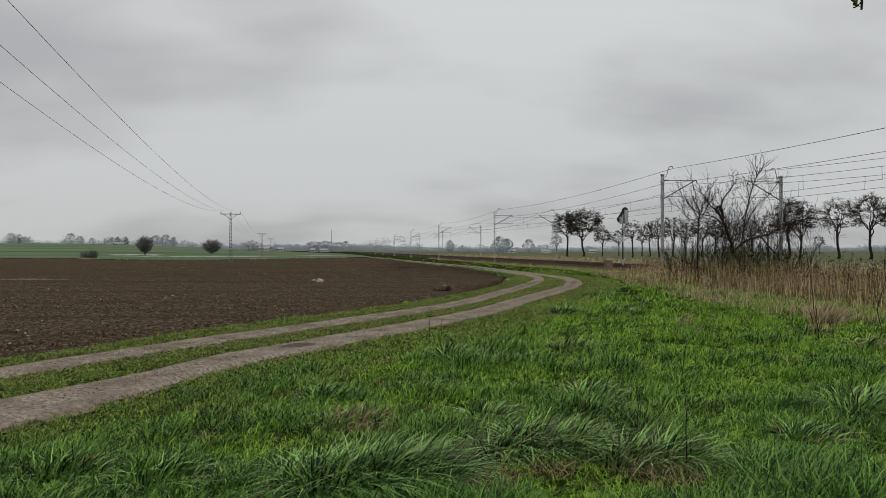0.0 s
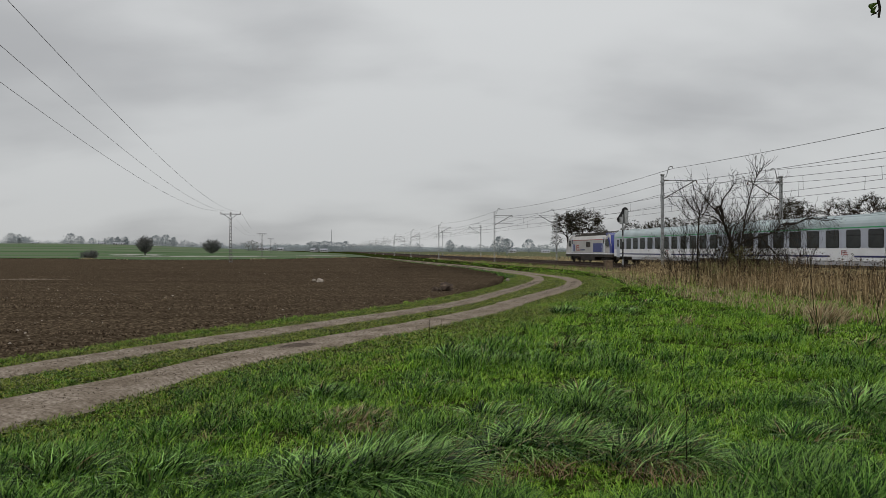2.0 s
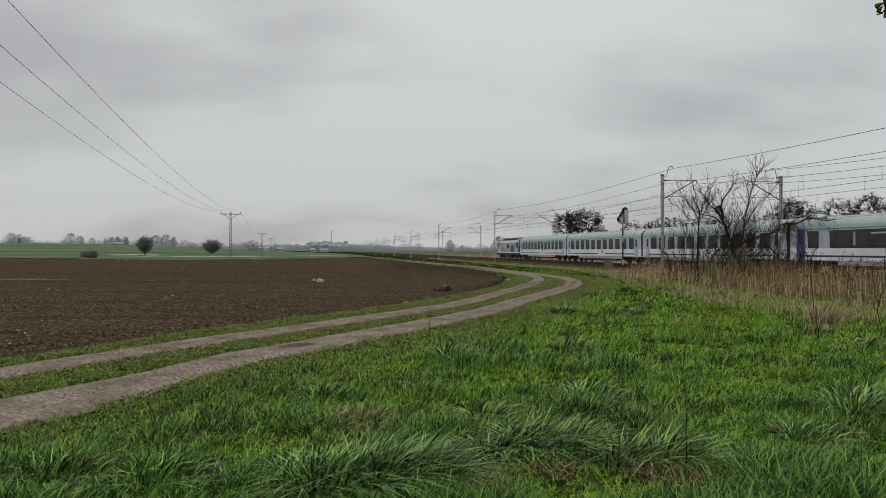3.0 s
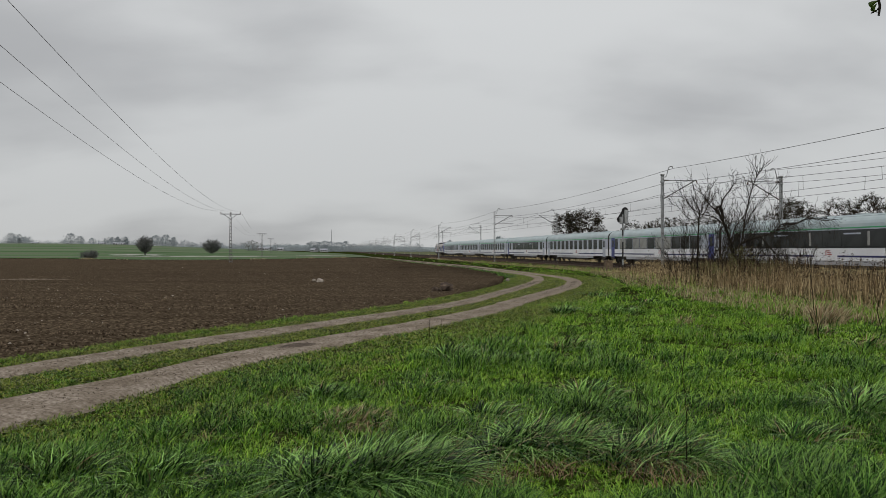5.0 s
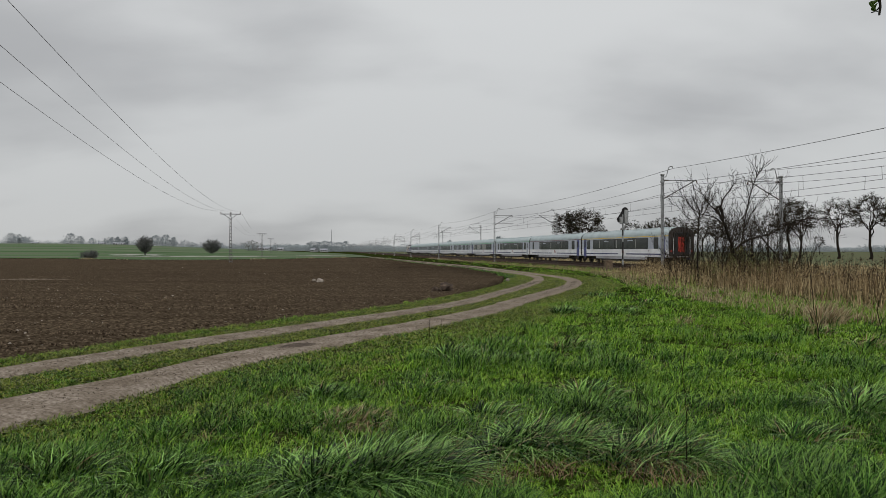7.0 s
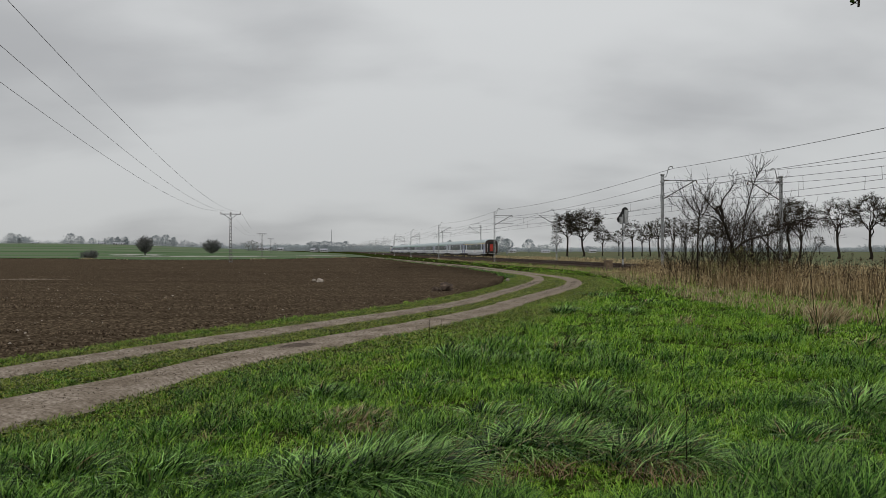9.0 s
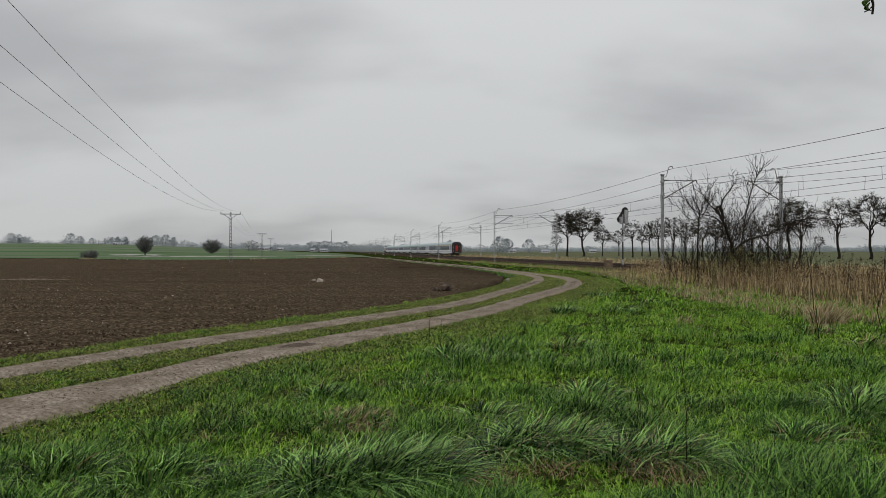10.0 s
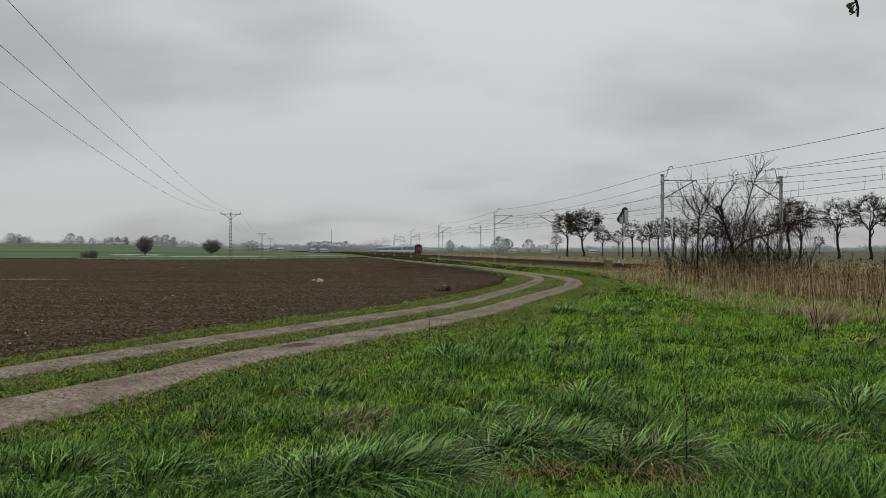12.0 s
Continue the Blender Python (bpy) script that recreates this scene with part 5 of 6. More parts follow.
def build_brambles():
    """Dead brambles and young leaves round the foot of the thicket."""
    rng = np.random.default_rng(55)
    n = 11000
    x, y = 16.6 + rng.normal(0.2, 1.9, n), 42 + rng.normal(0, 0.9, n)
    h = 2.0 * np.exp(-((x - 16.8) / 2.8) ** 2) * rng.random(n) ** 0.7 * (0.8 + 0.3 * np.sin(x * 3.1))
    c = np.stack([x, y, ground_z(x, y) + h], 1)
    V = c[:, None] + rng.normal(0, 0.034, (n, 3, 3))
    T = np.arange(3 * n).reshape(n, 3)
    tagged(new("bramble", tri_mesh("bramble", V.reshape(-1, 3), T, M["bramble"])), "brown dead brambles with a few green leaves", "bramble", kind="stuff")


# ---- reeds and grass ----
def blades(pos, height, width, lean, bend, segs, rng, twist=None):
    """Arrays of tapered blades: pos (n, 3), height, width, lean (angle of the bend), bend (share of height thrown sideways)."""
    n = len(pos)
    ang = rng.uniform(0, 2 * np.pi, n) if twist is None else twist
    face = ang + np.pi / 2 + rng.normal(0, 0.6, n)
    ts = np.linspace(0, 1, segs + 1)
    V = np.empty((n, 2 * segs + 1, 3), np.float32)
    wx, wy = np.cos(face), np.sin(face)
    for i, t in enumerate(ts):
        out = bend * height * t ** 2
        up = height * t * (1 - 0.52 * np.minimum(bend, 1.45) * t)
        cx = pos[:, 0] + np.cos(ang) * out
        cy = pos[:, 1] + np.sin(ang) * out
        cz = pos[:, 2] + up
        w = width * (1 - t ** 1.6) * 0.5
        if i < segs:
            V[:, 2 * i] = np.stack([cx - wx * w, cy - wy * w, cz], 1)
            V[:, 2 * i + 1] = np.stack([cx + wx * w, cy + wy * w, cz], 1)
        else:
            V[:, 2 * i] = np.stack([cx, cy, cz], 1)
    T = []
    for i in range(segs - 1):
        T += [(2 * i, 2 * i + 1, 2 * i + 2), (2 * i + 1, 2 * i + 3, 2 * i + 2)]
    T.append((2 * segs - 2, 2 * segs - 1, 2 * segs))
    T = np.array(T)[None] + (np.arange(n) * (2 * segs + 1))[:, None, None]
    return V.reshape(-1, 3), T.reshape(-1, 3)


def scatter(rng, n, near, far, a0=-0.75, a1=0.75, power=1.0):
    """Points over the land before the viewer: even in slope, denser near by."""
    y = near * (far / near) ** (rng.random(n) ** power)
    a = rng.uniform(a0, a1, n)
    return a * y, y


def open_ground(x, y):
    """True where grass grows: not in the ruts, the field, the reeds' middle or the ballast."""
    d1, d2 = strip_distance(x, y, RUT_FAR[::2]), strip_distance(x, y, RUT_NEAR[::2])
    inner, outer = field_edges(x / np.maximum(y, 0.1))
    soil = (x / np.maximum(y, 0.1) < 0.0826) & (y > inner) & (y < outer)
    return (d1 > 0.34) & (d2 > 0.44) & ~soil & (across(x, y) < 28.3), np.minimum(d1, d2), soil


def clump(x, y, scale, seed):
    return np.array([noise.noise(Vector((a * scale, b * scale, seed))) for a, b in zip(x, y)])


def merge(sets):
    V, T, k = [], [], 0
    for v, t in sets:
        V.append(v)
        T.append(t + k)
        k += len(v)
    return np.vstack(V), np.vstack(T)


REED_EDGE = [(5, 15.2), (18, 15.3), (30, 17.2), (36, 16.8), (46, 20.5), (57, 23.0), (75, 25.5), (110, 27.0), (300, 27.5)]


def reed_edge(s):
    return np.interp(s, [p[0] for p in REED_EDGE], [p[1] for p in REED_EDGE])


def tufts(rng, x, y, per, height, reach, width, segs, wind=0.32):
    """Blades in tufts: each springs from its tuft's foot, leans outwards and over with the wind."""
    n = len(x) * per
    cx, cy, hh = np.repeat(x, per), np.repeat(y, per), np.repeat(height, per)
    a, q = rng.uniform(0, 2 * np.pi, n), np.sqrt(rng.random(n))
    spread = reach * hh
    px, py = cx + spread * q * np.cos(a), cy + spread * q * np.sin(a)
    lean = np.arctan2(q * np.sin(a) - 0.15 * wind, q * np.cos(a) + wind) + rng.normal(0, 0.8, n)
    h = hh * rng.uniform(0.45, 1.25, n)
    bend = (0.25 + 0.95 * q) * rng.uniform(0.5, 1.35, n)
    p = np.stack([px, py, ground_z(px, py) - 0.02], 1)
    return blades(p, h, width * rng.uniform(0.55, 1.25, n), 0, bend, segs, rng, lean)


BARE_SPOTS = ((0.38, 5.62, 0.34), (1.75, 5.85, 0.34), (0.9, 6.0, 0.22), (-0.05, 6.6, 0.3), (2.25, 6.2, 0.25), (3.2, 6.6, 0.3), (-0.35, 8.3, 0.35), (-1.4, 7.2, 0.3), (-2.3, 7.6, 0.4), (-2.9, 8.2, 0.45), (-1.9, 9.4, 0.4), (0.2, 10.2, 0.35), (3.9, 7.2, 0.3))


def grass_ground(rng, n, near, far):
    """Places where grass grows, thinned where it is patchy, with the local lushness and the distance to the ruts."""
    x, y = scatter(rng, n, near, far, -0.70, 0.70)
    ok, dist, soil = open_ground(x, y)
    ok &= across(x, y) < reed_edge(along(x, y)) + 1.5
    x, y, dist = x[ok], y[ok], dist[ok]
    c = clump(x, y, 0.55, 3.0) + 0.8 * clump(x, y, 1.7, 7.0)
    keep = rng.random(len(x)) < np.maximum(0.6, 0.95 + 0.6 * c)
    for hx, hy, hr in BARE_SPOTS:
        keep &= (np.hypot(x - hx, y - hy) > hr * rng.uniform(0.6, 1.3, len(x))) | (rng.random(len(x)) < 0.35)
    return x[keep], y[keep], c[keep], dist[keep]


def build_grass():
    rng = np.random.default_rng(5)
    sets, dry, long_ = [], [], []
    # tufts: count, nearest, farthest, blades each, mean height, blade width, pieces of a blade
    for n, near, far, per, h0, w, segs in ((10500, 4.6, 11, 14, 0.15, 0.0125, 3), (11500, 10.5, 26, 13, 0.15, 0.018, 2), (9000, 24, 75, 11, 0.15, 0.034, 2), (7500, 66, 240, 8, 0.22, 0.075, 2)):
        x, y, c, dist = grass_ground(rng, n, near, far)
        tall = np.clip(1 + 1.25 * c, 0.35, 2.2) * rng.uniform(0.7, 1.3, len(x)) * (0.26 + 0.74 * smooth(0.5, 2.7, dist))
        dull = clump(x, y, 0.6, 12.0) + 0.5 * clump(x, y, 2.1, 19.0)
        straw = rng.random(len(x)) < 0.03 + 0.26 * (dull > 0.33)
        # nearer tufts get the darker tone more often, for their shaded gaps
        lush = ~straw & (c + 0.3 * rng.normal(0, 1, len(c)) > -0.22 + 0.065 * (y - 5))
        plain = ~straw & ~lush
        sets.append(tufts(rng, x[plain], y[plain], per, h0 * tall[plain], 0.75, w, segs))
        long_.append(tufts(rng, x[lush], y[lush], per, h0 * 1.12 * tall[lush], 0.6, w * 1.05, segs))
        dry.append(tufts(rng, x[straw], y[straw], per // 2, h0 * 0.8 * tall[straw], 1.0, w * 0.6, segs, 0.9))
    # a short sward under the tufts
    for n, near, far, h0, h1, w in ((52000, 4.6, 11, 0.03, 0.10, 0.010), (42000, 10.5, 26, 0.04, 0.11, 0.018), (30000, 24, 75, 0.05, 0.12, 0.036)):
        x, y, c, dist = grass_ground(rng, n, near, far)
        p = np.stack([x, y, ground_z(x, y) - 0.01], 1)
        h = rng.uniform(h0, h1, len(x)) * (0.45 + 0.55 * smooth(0.3, 1.8, dist))
        straw = rng.random(len(x)) < 0.10
        sets.append(blades(p[~straw], h[~straw], w * rng.uniform(0.6, 1.2, (~straw).sum()), 0, rng.uniform(0.4, 1.6, (~straw).sum()), 2, rng))
        dry.append(blades(p[straw], h[straw] * 1.2, w * rng.uniform(0.4, 0.7, straw.sum()), 0, rng.uniform(0.8, 2.2, straw.sum()), 2, rng))
    V, T = merge(sets)
    tagged(new("grass", tri_mesh("grass", V, T, M["grass"])), "fresh green meadow grass", "grass", kind="stuff")
    V, T = merge(long_)
    tagged(new("long_grass", tri_mesh("long_grass", V, T, M["long_grass"])), "long green grass in the foreground, toned dark for its shaded gaps", "grass", kind="stuff")
    # short trodden grass between and beside the ruts
    edge = []
    for line, near_side, far_side in ((RUT_FAR, -2.1, 1.25), (RUT_NEAR, -0.9, 2.6)):
        n = 58000
        i = (len(line) * (0.045 + 0.27 * rng.random(n) ** 1.3)).astype(int)
        side = np.gradient(line, axis=0)
        side = np.stack([side[:, 1], -side[:, 0]], 1) / np.linalg.norm(side, axis=1)[:, None]
        off = rng.uniform(near_side, far_side, n)
        p = line[i] + (line[i + 1] - line[i]) * rng.random(n)[:, None] + side[i] * off[:, None]
        x, y = p[:, 0], p[:, 1]
        ok, dist, soil = open_ground(x, np.maximum(y, 0.2))
        d1, d2 = strip_distance(x, y, RUT_FAR[::2]), strip_distance(x, y, RUT_NEAR[::2])
        ragged = 0.12 * clump(x, y, 2.2, 31.0)
        ok = ~soil & (d1 > 0.24 + 1.6 * ragged + 0.18 * rng.random(n)) & (d2 > 0.32 + 1.6 * ragged + 0.24 * rng.random(n))
        ok &= (y > 6) & (y < 70) & (np.abs(x / np.maximum(y, 0.2)) < 0.72)
        x, y, dist = x[ok], y[ok], dist[ok]
        p = np.stack([x, y, ground_z(x, y)], 1)
        edge.append(blades(p, rng.uniform(0.03, 0.085, len(x)) * (0.6 + 0.6 * smooth(0.35, 0.9, dist)), rng.uniform(0.010, 0.018, len(x)) * (0.6 + y / 25), 0, rng.uniform(0.3, 1.4, len(x)), 2, rng))
    V, T = merge(edge)
    # low broad-leaved weeds that creep over the edges of the ruts
    low = []
    for line, reach in ((RUT_FAR, 1.2), (RUT_NEAR, 2.6)):
        n = 52000
        i = (len(line) * (0.045 + 0.20 * rng.random(n) ** 1.3)).astype(int)
        side = np.gradient(line, axis=0)
        side = np.stack([side[:, 1], -side[:, 0]], 1) / np.linalg.norm(side, axis=1)[:, None]
        p = line[i] + (line[i + 1] - line[i]) * rng.random(n)[:, None] + side[i] * rng.uniform(-reach, reach, n)[:, None]
        x, y = p[:, 0], p[:, 1]
        soil = open_ground(x, np.maximum(y, 0.2))[2]
        d1, d2 = strip_distance(x, y, RUT_FAR[::2]), strip_distance(x, y, RUT_NEAR[::2])
        ragged = 0.22 * clump(x, y, 3.1, 37.0) + 0.12 * clump(x, y, 9.0, 41.0)
        ok = ~soil & (d1 > 0.30 + 1.3 * ragged) & (d2 > 0.40 + 0.18 * smooth(11, 7, y) + 1.3 * ragged) & (y > 5) & (y < 60) & (np.abs(x / np.maximum(y, 0.2)) < 0.72)
        x, y = x[ok], y[ok]
        low.append(blades(np.stack([x, y, ground_z(x, y) + 0.004], 1), rng.uniform(0.03, 0.07, len(x)), rng.uniform(0.014, 0.03, len(x)) * (0.6 + y / 30), 0, rng.uniform(0.8, 2.0, len(x)), 2, rng))
    lv, lt = merge(low)
    tagged(new("creeping_weeds", tri_mesh("creeping_weeds", lv, lt, M["creeper"])), "low dark green and olive weeds along the ruts", "weeds", kind="stuff")
    tagged(new("verge_grass", tri_mesh("verge_grass", V, T, M["verge"])), "short trodden olive grass along the ruts", "grass", kind="stuff")
    # loose straw, the pale fringe of the reeds, and tufts beside the ballast
    for n, s0, s1, lo, hi, h0, h1 in ((5000, 8, 60, -1.6, 0.8, 0.25, 0.6), (12000, 58, 200, -0.4, 1.6, 0.2, 0.6), (2500, 16, 30, -3.2, -0.6, 0.2, 0.55)):
        s = rng.uniform(s0, s1, n)
        d = reed_edge(s) + rng.uniform(lo, hi, n)
        x, y = COS * d - SIN * s, SIN * d + COS * s
        keep = clump(x, y, 0.8, 17.0) + rng.uniform(-0.3, 0.3, n) > 0.0
        x, y = x[keep], y[keep]
        p = np.stack([x, y, ground_z(x, y) - 0.02], 1)
        dry.append(blades(p, rng.uniform(h0, h1, len(x)), rng.uniform(0.01, 0.022, len(x)), 0, rng.uniform(0.2, 1.2, len(x)), 2, rng))
    # pale dead grass along the far edge of the ploughed field
    far = FIELD_FAR[(FIELD_FAR[:, 1] > 160) & (FIELD_FAR[:, 0] > -260) & (FIELD_FAR[:, 0] < -16)]
    i = rng.integers(0, len(far) - 1, 5000)
    p = far[i] + (far[i + 1] - far[i]) * rng.random(5000)[:, None] + np.stack([rng.normal(0, 0.5, 5000), rng.uniform(0.5, 4, 5000)], 1)
    keep = clump(p[:, 0], p[:, 1], 0.07, 23.0) > 0.12
    p = p[keep]
    dry.append(blades(np.stack([p[:, 0], p[:, 1], ground_z(p[:, 0], p[:, 1])], 1), rng.uniform(0.25, 0.5, len(p)), rng.uniform(0.06, 0.14, len(p)), 0, rng.uniform(0.1, 0.6, len(p)), 2, rng))
    edge_line = FIELD_FAR[(FIELD_FAR[:, 1] > 50) & (FIELD_FAR[:, 1] < 190) & (FIELD_FAR[:, 0] > -20)]
    i = rng.integers(0, len(edge_line) - 1, 1500)
    p = edge_line[i] + (edge_line[i + 1] - edge_line[i]) * rng.random(1500)[:, None] + np.stack([rng.normal(0.35, 0.25, 1500), rng.normal(0, 0.3, 1500)], 1)
    keep = clump(p[:, 0], p[:, 1], 0.5, 29.0) > -0.25
    p = p[keep]
    V, T = tufts(rng, p[:, 0], p[:, 1], 9, rng.uniform(0.14, 0.42, len(p)), 0.6, 0.055, 2)
    tagged(new("rank_weeds", tri_mesh("rank_weeds", V, T, M["long_grass"])), "rank dark green weeds along the edge of the ploughed field", "weeds", kind="stuff")
    V, T = merge(dry)
    tagged(new("straw", tri_mesh("straw", V, T, M["dry"])), "pale dead straw among the grass", "dry grass", kind="stuff")


def build_tussocks():
    """Large tufts that arch over with the wind, each a thing of its own."""
    rng = np.random.default_rng(31)
    # x, y, radius, blade length, blades, share of straw
    spots = [(-0.86, 5.58, 0.34, 0.50, 1300, 0.02), (-0.52, 5.72, 0.36, 0.56, 1500, 0.02), (-0.12, 5.86, 0.32, 0.50, 1100, 0.04), (-1.15, 5.75, 0.26, 0.36, 600, 0.04), (0.55, 6.55, 0.30, 0.42, 800, 0.05),
             (0.85, 6.75, 0.34, 0.48, 900, 0.08), (1.20, 6.7, 0.30, 0.44, 800, 0.14), (1.62, 6.3, 0.30, 0.40, 800, 0.12), (1.98, 6.35, 0.32, 0.44, 900, 0.06), (2.55, 5.75, 0.34, 0.34, 800, 0.03),
             (4.75, 8.2, 0.40, 0.52, 1000, 0.05), (-2.2, 5.7, 0.34, 0.34, 620, 0.05), (-3.0, 5.8, 0.34, 0.34, 620, 0.05), (-1.6, 5.6, 0.26, 0.28, 420, 0.05), (-1.4, 9.1, 0.34, 0.28, 520, 0.04), (-0.95, 7.75, 0.42, 0.26, 700, 0.7),
             (0.2, 12.6, 0.42, 0.40, 520, 0.06), (0.9, 12.0, 0.36, 0.34, 380, 0.08), (2.3, 13.6, 0.4, 0.40, 460, 0.1), (1.85, 9.1, 0.34, 0.36, 460, 0.1), (3.5, 7.0, 0.28, 0.32, 420, 0.1), (3.5, 21.4, 0.34, 0.52, 420, 0.0), (5.2, 21.8, 0.5, 0.42, 420, 0.05),
             (8.2, 16.2, 0.40, 0.45, 260, 0.5), (9.4, 18.0, 0.40, 0.62, 420, 0.85), (9.9, 19.0, 0.45, 0.7, 420, 0.9), (6.1, 18.6, 0.22, 0.3, 160, 0.8), (8.0, 13.8, 0.34, 0.38, 320, 0.4), (10.6, 20.5, 0.6, 0.6, 360, 0.85), (0.5, 7.9, 0.3, 0.32, 420, 0.08), (1.6, 8.0, 0.3, 0.32, 380, 0.1), (-0.1, 9.6, 0.3, 0.28, 320, 0.2), (7.0, 25.0, 0.5, 0.4, 260, 0.05), (6.3, 30.0, 0.6, 0.4, 260, 0.05)]
    for x, y, r, length, n, straw in spots:
        z = float(ground_z(x, y))
        thing = empty("grass_tussock", pose(x, y, z - 0.03), "pale dry grass tussock" if straw > 0.4 else "thick arching tussock of long green grass", "grass tussock", "grass tussocks in the meadow")
        for name, share_, mat in (("foliage", 1 - straw, M["tussock"]), ("straw", straw, M["dry"])):
            k = int(n * 0.48 * share_)
            if not k:
                continue
            a, q = rng.uniform(0, 2 * np.pi, k), np.sqrt(rng.random(k))
            px, py = r * q * np.cos(a), r * q * np.sin(a)
            lean = np.arctan2(q * np.sin(a) - 0.15, q * np.cos(a) + 0.5) + rng.normal(0, 0.5, k)
            h = length * rng.uniform(0.5, 1.2, k) * (1.1 - 0.25 * q)
            arch = (0.45 + 1.0 * q) * rng.uniform(0.6, 1.3, k) * (0.5 if straw > 0.5 and y > 12 else 1.0)
            v, t = blades(np.stack([px, py, np.zeros(k)], 1), h, rng.uniform(0.010, 0.021, k) * (0.8 + y / 22), 0, arch, 5, rng, lean)
            ob = new(name, tri_mesh(name, v, t, mat))
            ob.parent = thing
            tagged(ob, kind="stuff")


def build_weeds():
    """Dead stalks that stand out of the grass."""
    rng = random.Random(63)
    for x, y, h, lean, label in ((1.95, 5.95, 1.05, 0.02, "thin dark dead stalk"), (1.85, 7.0, 0.75, 0.0, "thin dark dead stalk"), (-0.25, 13.4, 0.75, 0.02, "thin dry dead stalk"), (-0.05, 13.1, 0.5, 0.06, "thin dry dead stalk"), (7.6, 14.9, 1.9, -0.13, "tall dark bare briar stem"), (8.6, 14.6, 1.9, 0.1, "tall dark bare briar stem"), (8.2, 14.3, 1.1, 0.7, "bent dark bare briar stem"), (7.75, 15.2, 1.0, -0.3, "bent dark bare briar stem")):
        w = Wood(rng.randrange(9999))
        pts = bow((0, 0, 0), (lean * h, 0.05, h), w.rng, 6, 0.0, 0.012)
        thick = 0.009 if h > 1.4 else 0.0045
        w.tube("trunk", pts, taper(thick, thick * 0.5, 7), 5)
        for k in range(9 if y > 10 else 7):
            q = pts[w.rng.randrange(2, 7)]
            w.tube("twig", [q, q + Vector((w.rng.gauss(0, 0.05), w.rng.gauss(0, 0.05), w.rng.uniform(0.02, 0.16)))], [thick * 0.6, thick * 0.3], 3)
        w.build("dead_stalk", label + " standing in the grass", "dead plant", on_ground(x, y, 0, 0.05), MATS, "dead stalks in the meadow")
    rg = np.random.default_rng(8)
    sets = []
    for x, y, r, n in ((0.30, 5.55, 0.22, 160), (0.42, 5.75, 0.18, 90), (1.7, 6.1, 0.2, 110), (-2.2, 6.9, 0.1, 40), (3.3, 5.7, 0.25, 60), (-0.7, 7.2, 0.3, 70), (1.75, 5.8, 0.3, 170), (0.9, 6.0, 0.22, 80), (2.25, 6.15, 0.25, 90), (-0.05, 6.6, 0.28, 60), (3.9, 7.2, 0.25, 60)):
        a, q = rg.uniform(0, 6.28, n), r * np.sqrt(rg.random(n))
        px, py = x + q * np.cos(a), y + q * np.sin(a)
        sets.append(blades(np.stack([px, py, ground_z(px, py)], 1), rg.uniform(0.1, 0.26, n), rg.uniform(0.004, 0.010, n), 0, rg.uniform(0.6, 2.2, n), 4, rg))
    V, T = merge(sets)
    tagged(new("dead_leaves", tri_mesh("dead_leaves", V, T, M["rusty_stalk"])), "red-brown dead leaf litter in the grass", "dead leaves", kind="stuff")


